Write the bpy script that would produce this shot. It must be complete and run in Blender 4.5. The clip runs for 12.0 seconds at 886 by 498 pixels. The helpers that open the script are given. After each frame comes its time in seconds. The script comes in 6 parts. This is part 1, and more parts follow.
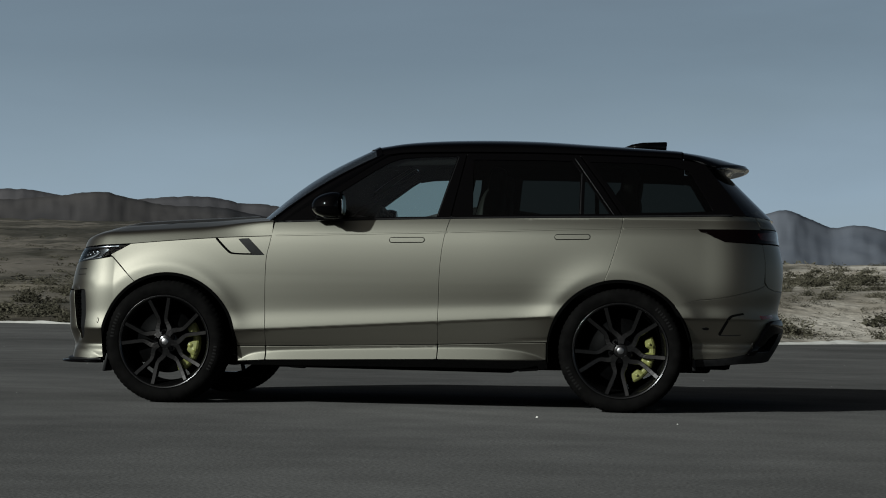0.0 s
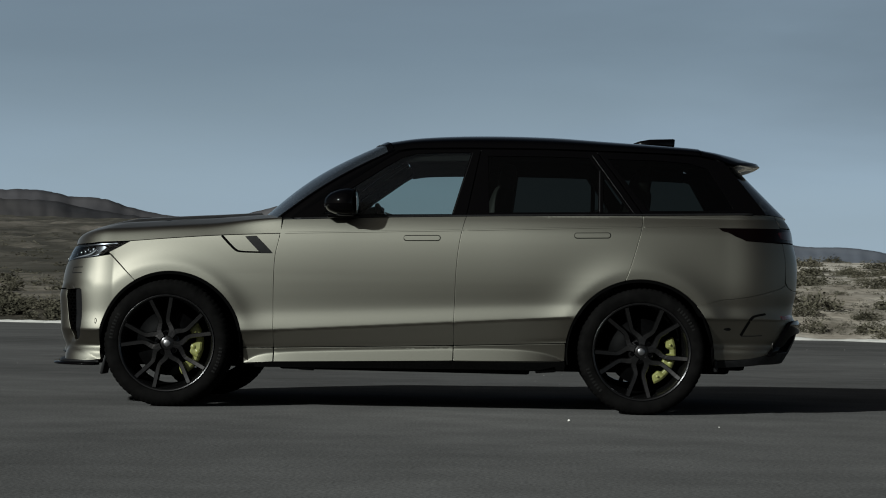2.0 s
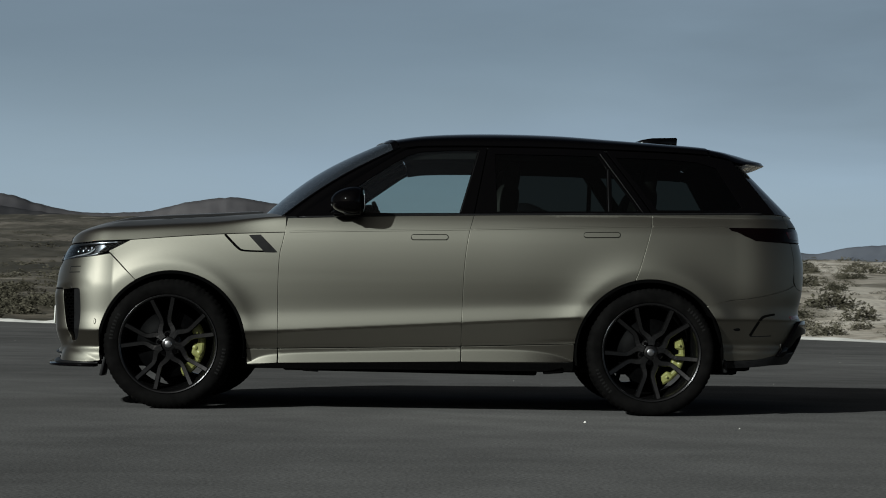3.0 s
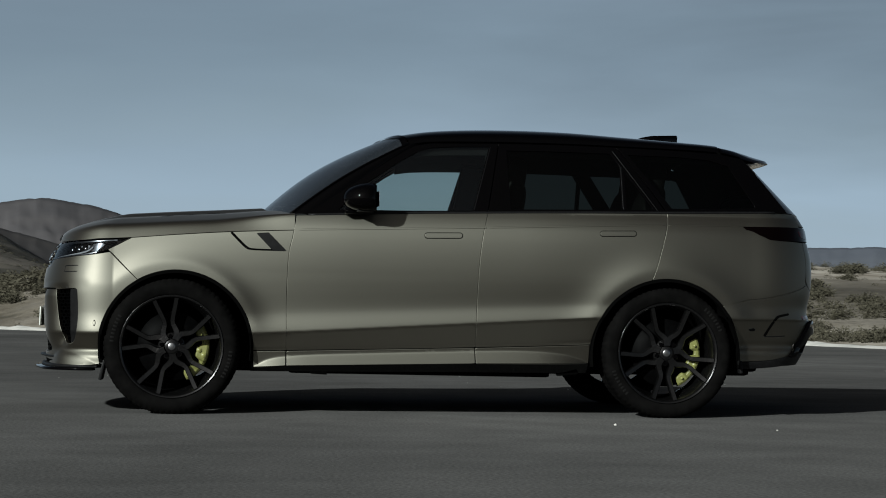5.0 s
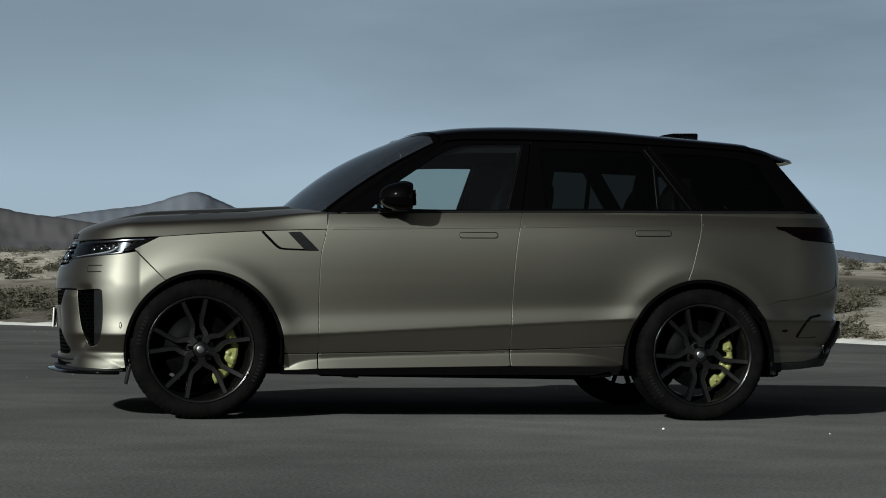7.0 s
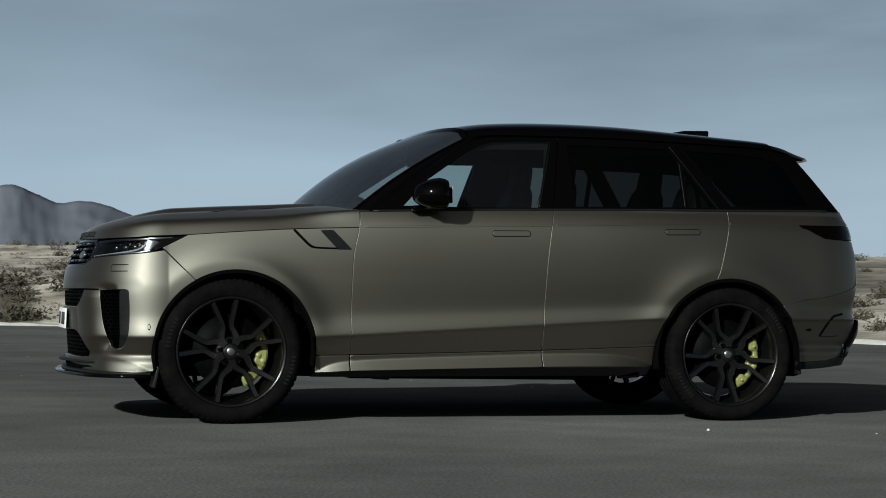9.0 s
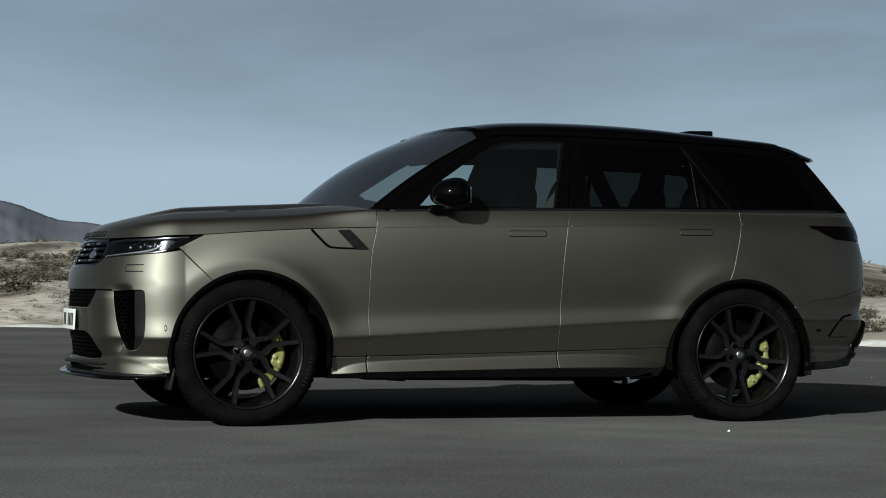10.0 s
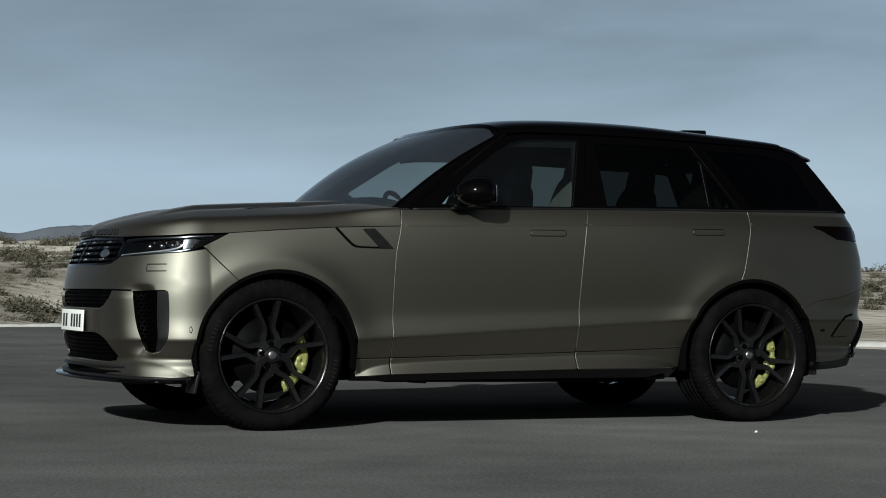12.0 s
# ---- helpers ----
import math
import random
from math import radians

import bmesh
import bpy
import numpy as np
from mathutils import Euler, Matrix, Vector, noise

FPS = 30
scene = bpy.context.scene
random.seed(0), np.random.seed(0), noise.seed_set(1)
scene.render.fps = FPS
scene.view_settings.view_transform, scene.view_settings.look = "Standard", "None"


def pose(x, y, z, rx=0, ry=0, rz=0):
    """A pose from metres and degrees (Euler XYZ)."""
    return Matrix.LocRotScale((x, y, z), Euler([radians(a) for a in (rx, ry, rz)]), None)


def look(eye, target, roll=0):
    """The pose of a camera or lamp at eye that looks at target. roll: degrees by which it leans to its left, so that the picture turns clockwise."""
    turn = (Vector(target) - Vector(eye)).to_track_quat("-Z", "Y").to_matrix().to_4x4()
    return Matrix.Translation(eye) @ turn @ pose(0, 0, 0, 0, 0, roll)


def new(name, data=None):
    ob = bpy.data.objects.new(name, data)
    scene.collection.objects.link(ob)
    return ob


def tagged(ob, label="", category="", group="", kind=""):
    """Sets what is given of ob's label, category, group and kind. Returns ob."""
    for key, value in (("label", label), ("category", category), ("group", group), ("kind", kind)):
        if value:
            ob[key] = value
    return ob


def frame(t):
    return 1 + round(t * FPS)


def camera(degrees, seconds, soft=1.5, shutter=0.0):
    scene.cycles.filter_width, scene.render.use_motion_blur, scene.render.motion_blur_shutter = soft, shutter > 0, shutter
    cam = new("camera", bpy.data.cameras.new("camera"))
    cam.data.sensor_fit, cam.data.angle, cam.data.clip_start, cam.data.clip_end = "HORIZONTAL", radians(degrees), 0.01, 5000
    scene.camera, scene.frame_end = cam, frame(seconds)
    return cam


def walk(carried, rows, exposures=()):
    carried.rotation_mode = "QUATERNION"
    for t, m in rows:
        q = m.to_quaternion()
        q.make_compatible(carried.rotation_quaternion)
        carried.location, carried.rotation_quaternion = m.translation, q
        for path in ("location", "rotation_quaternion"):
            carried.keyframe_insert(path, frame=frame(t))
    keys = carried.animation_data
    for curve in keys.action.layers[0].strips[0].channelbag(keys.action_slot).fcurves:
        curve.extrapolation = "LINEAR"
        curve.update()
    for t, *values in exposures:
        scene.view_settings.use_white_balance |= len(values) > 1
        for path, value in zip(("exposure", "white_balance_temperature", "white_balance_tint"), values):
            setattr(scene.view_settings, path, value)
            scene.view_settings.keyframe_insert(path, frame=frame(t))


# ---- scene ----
cam = camera(26.4, 12.0, 1.0, 0.5)
PATH = [
    (0, (2.034, -13.074, 0.654), (1.758, -11.094, 0.716), 0.9),
    (0.5, (1.75, -13.0, 0.656), (1.514, -11.015, 0.718), 0.9),
    (1, (1.432, -12.962, 0.662), (1.243, -10.972, 0.722), 0.9),
    (1.5, (1.158, -12.894, 0.663), (1.01, -10.901, 0.723), 0.9),
    (2, (0.84, -12.848, 0.671), (0.74, -10.851, 0.73), 0.9),
    (2.5, (0.536, -12.766, 0.679), (0.482, -10.767, 0.737), 0.9),
    (3, (0.221, -12.697, 0.683), (0.217, -10.698, 0.74), 0.9),
    (5, (-0.98, -12.314, 0.655), (-0.788, -10.324, 0.717), 0.8),
    (5.5, (-1.252, -12.208, 0.671), (-1.017, -10.223, 0.73), 0.8),
    (6, (-1.423, -12.137, 0.709), (-1.166, -10.154, 0.762), 0.8),
    (6.5, (-1.687, -12.031, 0.715), (-1.392, -10.054, 0.766), 0.8),
    (7, (-1.992, -11.91, 0.721), (-1.65, -9.94, 0.772), 0.8),
    (9, (-3.142, -11.399, 0.739), (-2.614, -9.471, 0.786), 0.7),
    (9.5, (-3.387, -11.278, 0.728), (-2.82, -9.361, 0.778), 0.7),
    (10, (-3.675, -11.136, 0.736), (-3.059, -9.233, 0.784), 0.7),
    (10.2, (-3.78, -11.078, 0.744), (-3.146, -9.182, 0.791), 0.7),
    (10.3, (-3.835, -11.045, 0.744), (-3.191, -9.152, 0.791), 0.7),
    (10.4, (-3.898, -11.009, 0.745), (-3.242, -9.12, 0.791), 0.7),
    (10.5, (-3.951, -10.979, 0.743), (-3.287, -9.093, 0.789), 0.7),
    (10.8, (-4.14, -10.859, 0.744), (-3.44, -8.985, 0.79), 0.7),
    (10.9, (-4.192, -10.829, 0.744), (-3.483, -8.96, 0.791), 0.7),
    (11, (-4.23, -10.81, 0.745), (-3.515, -8.942, 0.791), 0.7),
    (11.2, (-4.339, -10.741, 0.754), (-3.604, -8.882, 0.799), 0.7),
    (11.5, (-4.489, -10.641, 0.753), (-3.725, -8.793, 0.798), 0.7),
    (11.7, (-4.609, -10.554, 0.758), (-3.822, -8.715, 0.802), 0.7),
    (11.8, (-4.661, -10.524, 0.753), (-3.864, -8.69, 0.798), 0.7),
    (12, (-4.735, -10.512, 0.741), (-3.927, -8.683, 0.788), 0.7),
]
walk(cam, [(t, look(eye, target, roll)) for t, eye, target, roll in PATH], [(0.0, -0.18), (3.0, -0.05), (6.0, 0.08), (9.0, 0.20), (12.0, 0.25)])
from mathutils import geometry

# ---- world, sun ----
SUN = Vector((-1.57, -1.76, 1.0)).normalized()
sun_up = math.asin(SUN.z)
sun_turn = math.atan2(SUN.x, SUN.y)

world = bpy.data.worlds.new("world")
scene.world = world
world.use_nodes = True
wt = world.node_tree
wt.nodes.clear()
w_out = wt.nodes.new("ShaderNodeOutputWorld")
w_bg = wt.nodes.new("ShaderNodeBackground")
w_sky = wt.nodes.new("ShaderNodeTexSky")
w_sky.sky_type = "NISHITA"
w_sky.sun_disc = False
w_sky.sun_elevation = sun_up
w_sky.sun_rotation = sun_turn
w_sky.air_density, w_sky.dust_density, w_sky.ozone_density = 1.0, 1.2, 1.5
w_geo = wt.nodes.new("ShaderNodeTexCoord")
w_map = wt.nodes.new("ShaderNodeMapping")
w_map.inputs["Scale"].default_value = (2.0, 2.0, 11.0)
w_map.inputs["Rotation"].default_value = (0.05, -0.06, 0.4)
w_noise = wt.nodes.new("ShaderNodeTexNoise")
w_noise.inputs["Scale"].default_value = 1.0
w_noise.inputs["Detail"].default_value = 7.0
w_noise.inputs["Roughness"].default_value = 0.55
w_noise.inputs["Distortion"].default_value = 0.6
w_ramp = wt.nodes.new("ShaderNodeValToRGB")
w_ramp.color_ramp.elements[0].position, w_ramp.color_ramp.elements[1].position = 0.40, 0.66
w_mul = wt.nodes.new("ShaderNodeMath")
w_mul.operation = "MULTIPLY"
w_mul.inputs[1].default_value = 0.16
w_mix = wt.nodes.new("ShaderNodeMixRGB")
w_mix.inputs["Color2"].default_value = (2.0, 2.35, 2.7, 1)
wt.links.new(w_geo.outputs["Generated"], w_map.inputs["Vector"])
wt.links.new(w_map.outputs["Vector"], w_noise.inputs["Vector"])
wt.links.new(w_noise.outputs["Fac"], w_ramp.inputs["Fac"])
wt.links.new(w_ramp.outputs["Color"], w_mul.inputs[0])
w_add = wt.nodes.new("ShaderNodeMath")
w_add.operation = "ADD"
w_add.inputs[1].default_value = 0.84
wt.links.new(w_mul.outputs[0], w_add.inputs[0])
wt.links.new(w_add.outputs[0], w_mix.inputs["Fac"])
# the veil of high cloud is paler low down
w_sep = wt.nodes.new("ShaderNodeSeparateXYZ")
w_veil = wt.nodes.new("ShaderNodeValToRGB")
w_veil.color_ramp.elements[0].position, w_veil.color_ramp.elements[0].color = 0.0, (5.7, 7.5, 9.1, 1)
w_veil.color_ramp.elements[1].position, w_veil.color_ramp.elements[1].color = 0.75, (0.15, 0.21, 0.31, 1)
for spot, tone in ((0.13, (3.3, 4.5, 5.65, 1)), (0.06, (5.2, 6.95, 8.5, 1)), (0.25, (1.9, 2.5, 3.15, 1)), (0.45, (0.85, 1.12, 1.45, 1))):
    w_veil.color_ramp.elements.new(spot).color = tone
wt.links.new(w_geo.outputs["Generated"], w_sep.inputs["Vector"])
wt.links.new(w_sep.outputs["Z"], w_veil.inputs["Fac"])
w_map2 = wt.nodes.new("ShaderNodeMapping")
w_map2.inputs["Scale"].default_value = (3.4, 3.4, 17.0)
w_map2.inputs["Rotation"].default_value = (-0.03, 0.04, 1.3)
w_noise2 = wt.nodes.new("ShaderNodeTexNoise")
w_noise2.inputs["Scale"].default_value, w_noise2.inputs["Detail"].default_value, w_noise2.inputs["Distortion"].default_value = 1.0, 8.0, 0.35
w_range = wt.nodes.new("ShaderNodeMapRange")
w_range.inputs["From Min"].default_value, w_range.inputs["From Max"].default_value = 0.34, 0.66
w_range.inputs["To Min"].default_value, w_range.inputs["To Max"].default_value = 0.72, 1.24
w_hue = wt.nodes.new("ShaderNodeHueSaturation")
wt.links.new(w_geo.outputs["Generated"], w_map2.inputs["Vector"])
wt.links.new(w_map2.outputs["Vector"], w_noise2.inputs["Vector"])
wt.links.new(w_noise2.outputs["Fac"], w_range.inputs["Value"])
# the banks of cloud thicken higher up and towards the east
w_bank = wt.nodes.new("ShaderNodeMapRange")
w_bank.inputs["From Min"].default_value, w_bank.inputs["From Max"].default_value = -0.05, 0.40
w_bank.inputs["To Min"].default_value, w_bank.inputs["To Max"].default_value = 0.25, 1.0
w_lift = wt.nodes.new("ShaderNodeMapRange")
w_lift.inputs["From Min"].default_value, w_lift.inputs["From Max"].default_value = 0.04, 0.16
w_lift.inputs["To Min"].default_value, w_lift.inputs["To Max"].default_value = 0.25, 1.0
w_much = wt.nodes.new("ShaderNodeMath")
w_much.operation = "MULTIPLY"
w_even = wt.nodes.new("ShaderNodeMix")
w_even.inputs["A"].default_value = 1.0
wt.links.new(w_sep.outputs["X"], w_bank.inputs["Value"])
wt.links.new(w_sep.outputs["Z"], w_lift.inputs["Value"])
wt.links.new(w_bank.outputs["Result"], w_much.inputs[0])
wt.links.new(w_lift.outputs["Result"], w_much.inputs[1])
wt.links.new(w_much.outputs[0], w_even.inputs["Factor"])
wt.links.new(w_range.outputs["Result"], w_even.inputs["B"])
wt.links.new(w_even.outputs["Result"], w_hue.inputs["Value"])
wt.links.new(w_veil.outputs["Color"], w_hue.inputs["Color"])
# thin cloud glows white on the sun's side of the sky
w_dot = wt.nodes.new("ShaderNodeVectorMath")
w_dot.operation = "DOT_PRODUCT"
w_dot.inputs[1].default_value = SUN
w_side = wt.nodes.new("ShaderNodeValToRGB")
side_ramp = w_side.color_ramp
side_ramp.elements[0].position, side_ramp.elements[0].color = 0.60, (0, 0, 0, 1)
side_ramp.elements[1].position, side_ramp.elements[1].color = 0.80, (1.5, 1.45, 1.3, 1)
for spot, glow in ((0.92, (3.2, 3.05, 2.75, 1)), (0.99, (9.0, 8.6, 7.8, 1))):
    side_ramp.elements.new(spot).color = glow
w_half = wt.nodes.new("ShaderNodeMapRange")
w_half.inputs["From Min"].default_value, w_half.inputs["From Max"].default_value = -1.0, 1.0
w_away = wt.nodes.new("ShaderNodeMapRange")
w_away.inputs["From Min"].default_value, w_away.inputs["From Max"].default_value = -0.3, 0.35
w_away.inputs["To Min"].default_value, w_away.inputs["To Max"].default_value = 1.0, 0.15
w_fade = wt.nodes.new("ShaderNodeMixRGB")
w_fade.blend_type = "MULTIPLY"
w_fade.inputs["Fac"].default_value = 1.0
w_sum = wt.nodes.new("ShaderNodeMixRGB")
w_sum.blend_type = "ADD"
w_sum.inputs["Fac"].default_value = 1.0
wt.links.new(w_geo.outputs["Generated"], w_dot.inputs[0])
wt.links.new(w_dot.outputs["Value"], w_half.inputs["Value"])
wt.links.new(w_half.outputs["Result"], w_side.inputs["Fac"])
wt.links.new(w_dot.outputs["Value"], w_away.inputs["Value"])
wt.links.new(w_hue.outputs["Color"], w_fade.inputs["Color1"])
wt.links.new(w_away.outputs["Result"], w_fade.inputs["Color2"])
wt.links.new(w_fade.outputs["Color"], w_sum.inputs["Color1"])
wt.links.new(w_side.outputs["Color"], w_sum.inputs["Color2"])
wt.links.new(w_sum.outputs["Color"], w_mix.inputs["Color2"])
wt.links.new(w_sky.outputs["Color"], w_mix.inputs["Color1"])
wt.links.new(w_mix.outputs["Color"], w_bg.inputs["Color"])
w_bg.inputs["Strength"].default_value = 0.060
wt.links.new(w_bg.outputs["Background"], w_out.inputs["Surface"])

sun_data = bpy.data.lights.new("sun", "SUN")
sun_data.energy = 5.0
sun_data.angle = radians(1.2)
sun_data.color = (0.90, 0.96, 0.93)
sun = new("sun", sun_data)
sun.matrix_world = look(SUN * 50, (0, 0, 0))
scene.view_settings.exposure = 0.0


# ---- materials ----
def material(name, color, rough=0.5, metal=0.0, color2=None, scale=8.0, detail=6.0, bump=0.0, bump_scale=60.0, spread=(0.35, 0.65), coat=0.0,
             stretch=(1, 1, 1), island=0.0, spec=0.5):
    """A principled material with colour variation at one scale and fine relief at another."""
    m = bpy.data.materials.new(name)
    m.use_nodes = True
    t = m.node_tree
    p = t.nodes["Principled BSDF"]
    p.inputs["Base Color"].default_value = (*color, 1)
    p.inputs["Roughness"].default_value = rough
    p.inputs["Metallic"].default_value = metal
    p.inputs["Coat Weight"].default_value = coat
    p.inputs["Specular IOR Level"].default_value = spec
    tex = t.nodes.new("ShaderNodeTexCoord")
    mp = t.nodes.new("ShaderNodeMapping")
    mp.inputs["Scale"].default_value = stretch
    t.links.new(tex.outputs["Object"], mp.inputs["Vector"])
    if color2:
        n = t.nodes.new("ShaderNodeTexNoise")
        n.inputs["Scale"].default_value, n.inputs["Detail"].default_value = scale, detail
        r = t.nodes.new("ShaderNodeValToRGB")
        r.color_ramp.elements[0].position, r.color_ramp.elements[1].position = spread
        r.color_ramp.elements[0].color, r.color_ramp.elements[1].color = (*color, 1), (*color2, 1)
        t.links.new(mp.outputs["Vector"], n.inputs["Vector"])
        t.links.new(n.outputs["Fac"], r.inputs["Fac"])
        out = r.outputs["Color"]
        if island:
            g = t.nodes.new("ShaderNodeNewGeometry")
            h = t.nodes.new("ShaderNodeHueSaturation")
            a = t.nodes.new("ShaderNodeMapRange")
            a.inputs["To Min"].default_value, a.inputs["To Max"].default_value = 1 - island, 1 + island
            t.links.new(g.outputs["Random Per Island"], a.inputs["Value"])
            t.links.new(a.outputs["Result"], h.inputs["Value"])
            t.links.new(out, h.inputs["Color"])
            out = h.outputs["Color"]
        t.links.new(out, p.inputs["Base Color"])
    if bump:
        b = t.nodes.new("ShaderNodeTexNoise")
        b.inputs["Scale"].default_value, b.inputs["Detail"].default_value = bump_scale, 5.0
        k = t.nodes.new("ShaderNodeBump")
        k.inputs["Strength"].default_value, k.inputs["Distance"].default_value = bump, 0.01
        t.links.new(mp.outputs["Vector"], b.inputs["Vector"])
        t.links.new(b.outputs["Fac"], k.inputs["Height"])
        t.links.new(k.outputs["Normal"], p.inputs["Normal"])
    return m


def glass(name, tint, rough=0.0, see=0.9, ior=1.38, dust_sheen=0.0):
    """Thin tinted glazing: a clear sheet seen through, with a mirror reflection that grows towards grazing angles."""
    m = bpy.data.materials.new(name)
    m.use_nodes = True
    t = m.node_tree
    t.nodes.clear()
    out = t.nodes.new("ShaderNodeOutputMaterial")
    mix = t.nodes.new("ShaderNodeMixShader")
    clear = t.nodes.new("ShaderNodeBsdfTransparent")
    clear.inputs["Color"].default_value = (*[c * see for c in tint], 1)
    shine = t.nodes.new("ShaderNodeBsdfGlossy")
    shine.inputs["Roughness"].default_value = rough
    f = t.nodes.new("ShaderNodeFresnel")
    f.inputs["IOR"].default_value = ior
    t.links.new(f.outputs["Fac"], mix.inputs["Fac"])
    t.links.new(clear.outputs["BSDF"], mix.inputs[1])
    t.links.new(shine.outputs["BSDF"], mix.inputs[2])
    # pale blue film: thin dust, with the sky's reflection put into its colour
    film = t.nodes.new("ShaderNodeBsdfDiffuse")
    film.inputs["Color"].default_value = (0.30, 0.36, 0.44, 1)
    veiled = t.nodes.new("ShaderNodeMixShader")
    tex = t.nodes.new("ShaderNodeTexCoord")
    grain = t.nodes.new("ShaderNodeTexNoise")
    grain.inputs["Scale"].default_value, grain.inputs["Detail"].default_value = 3.0, 5.0
    amount = t.nodes.new("ShaderNodeMapRange")
    amount.inputs["To Min"].default_value, amount.inputs["To Max"].default_value = dust_sheen * 0.6, dust_sheen * 1.4
    t.links.new(tex.outputs["Object"], grain.inputs["Vector"])
    t.links.new(grain.outputs["Fac"], amount.inputs["Value"])
    t.links.new(amount.outputs["Result"], veiled.inputs["Fac"])
    t.links.new(mix.outputs["Shader"], veiled.inputs[1])
    t.links.new(film.outputs["BSDF"], veiled.inputs[2])
    t.links.new(veiled.outputs["Shader"], out.inputs["Surface"])
    return m


def satin_paint(low, high, rough, aside):
    """Satin metallic lacquer that turns browner away from the light: a soft lobe and a wider one with fine flakes, a little scattered colour, and a faint clear coat."""
    m = bpy.data.materials.new("satin_paint")
    m.use_nodes = True
    t = m.node_tree
    t.nodes.clear()
    out = t.nodes.new("ShaderNodeOutputMaterial")
    lobe = t.nodes.new("ShaderNodeBsdfGlossy")
    lobe.distribution = "BECKMANN"
    lobe.inputs["Roughness"].default_value = rough
    under = t.nodes.new("ShaderNodeBsdfDiffuse")
    under.inputs["Color"].default_value = (0.048, 0.039, 0.031, 1)
    both = t.nodes.new("ShaderNodeMixShader")
    both.inputs["Fac"].default_value = 0.92
    wide = t.nodes.new("ShaderNodeBsdfGlossy")
    wide.distribution = "GGX"
    wide.inputs["Roughness"].default_value = 0.48
    pair = t.nodes.new("ShaderNodeMixShader")
    pair.inputs["Fac"].default_value = 0.30
    clear = t.nodes.new("ShaderNodeBsdfGlossy")
    clear.inputs["Roughness"].default_value = 0.40
    grow = t.nodes.new("ShaderNodeFresnel")
    grow.inputs["IOR"].default_value = 1.16
    coat = t.nodes.new("ShaderNodeMixShader")
    tex = t.nodes.new("ShaderNodeTexCoord")
    flake = t.nodes.new("ShaderNodeTexNoise")
    flake.inputs["Scale"].default_value, flake.inputs["Detail"].default_value = 900.0, 2.0
    tone = t.nodes.new("ShaderNodeValToRGB")
    tone.color_ramp.elements[0].position, tone.color_ramp.elements[1].position = 0.35, 0.65
    tone.color_ramp.elements[0].color, tone.color_ramp.elements[1].color = (*low, 1), (*high, 1)
    t.links.new(tex.outputs["Object"], flake.inputs["Vector"])
    t.links.new(flake.outputs["Fac"], tone.inputs["Fac"])
    t.links.new(tone.outputs["Color"], lobe.inputs["Color"])
    t.links.new(under.outputs["BSDF"], both.inputs[1])
    flip = t.nodes.new("ShaderNodeMixRGB")
    flip.blend_type = "MULTIPLY"
    flip.inputs["Fac"].default_value = 1.0
    flip.inputs["Color2"].default_value = (*aside, 1)
    t.links.new(tone.outputs["Color"], flip.inputs["Color1"])
    t.links.new(flip.outputs["Color"], wide.inputs["Color"])
    t.links.new(lobe.outputs["BSDF"], pair.inputs[1])
    t.links.new(wide.outputs["BSDF"], pair.inputs[2])
    t.links.new(pair.outputs["Shader"], both.inputs[2])
    t.links.new(grow.outputs["Fac"], coat.inputs["Fac"])
    t.links.new(both.outputs["Shader"], coat.inputs[1])
    t.links.new(clear.outputs["BSDF"], coat.inputs[2])
    t.links.new(coat.outputs["Shader"], out.inputs["Surface"])
    return m


PAINT = satin_paint((0.147, 0.150, 0.129), (0.165, 0.168, 0.145), 0.56, (1.16, 0.98, 0.90))
GLOSS = material("gloss_black", (0.0010, 0.0009, 0.0011), 0.08, 0.0, spec=0.10)
TRIM = material("black_plastic", (0.005, 0.005, 0.0053), 0.45, 0.0, (0.008, 0.008, 0.0084), 30.0, bump=0.05, bump_scale=300.0, spec=0.15)
LATTICE = material("lattice_black", (0.0008, 0.0008, 0.0009), 0.4, spec=0.02)
DARK = material("dark_shell", (0.0015, 0.0015, 0.0015), 0.9, spec=0.02)
RUBBER = material("tyre_rubber", (0.0030, 0.0029, 0.0029), 0.72, 0.0, (0.0052, 0.0050, 0.0049), 14.0, bump=0.12, bump_scale=220.0, spec=0.01)
RIM = material("dark_satin_alloy", (0.050, 0.049, 0.050), 0.23, 0.95, (0.060, 0.059, 0.060), 40.0, spec=0.3)
LETTER = material("raised_rubber", (0.0075, 0.0073, 0.0072), 0.55, 0.0, spec=0.05)
LIP = material("rim_edge", (0.045, 0.045, 0.047), 0.26, 1.0)
STEEL = material("brushed_steel", (0.42, 0.42, 0.43), 0.30, 1.0, (0.34, 0.34, 0.35), 60.0)
DISC = material("carbon_brake_disc", (0.0012, 0.0012, 0.0013), 0.5, 0.0, (0.0018, 0.0018, 0.0019), 50.0, spec=0.02)
LINING = material("lining_dark", (0.006, 0.006, 0.006), 0.8, 0.0, (0.008, 0.008, 0.008), 20.0, spec=0.1)
CALIPER = material("caliper_yellow", (0.20, 0.205, 0.066), 0.45, 0.0, (0.16, 0.165, 0.052), 30.0)
CALIPER_CAP = material("caliper_cap_yellow", (0.24, 0.245, 0.078), 0.35, 0.0, (0.21, 0.215, 0.07), 40.0)
BEAD = material("dull_bead", (0.022, 0.022, 0.023), 0.35, 1.0)
CHROME = material("chrome", (0.7, 0.7, 0.72), 0.12, 1.0)
TITAN = material("exhaust_metal", (0.16, 0.15, 0.145), 0.3, 1.0, (0.10, 0.095, 0.09), 30.0)
PRIVACY = glass("privacy_glass", (0.142, 0.153, 0.145), ior=1.26, dust_sheen=0.001)
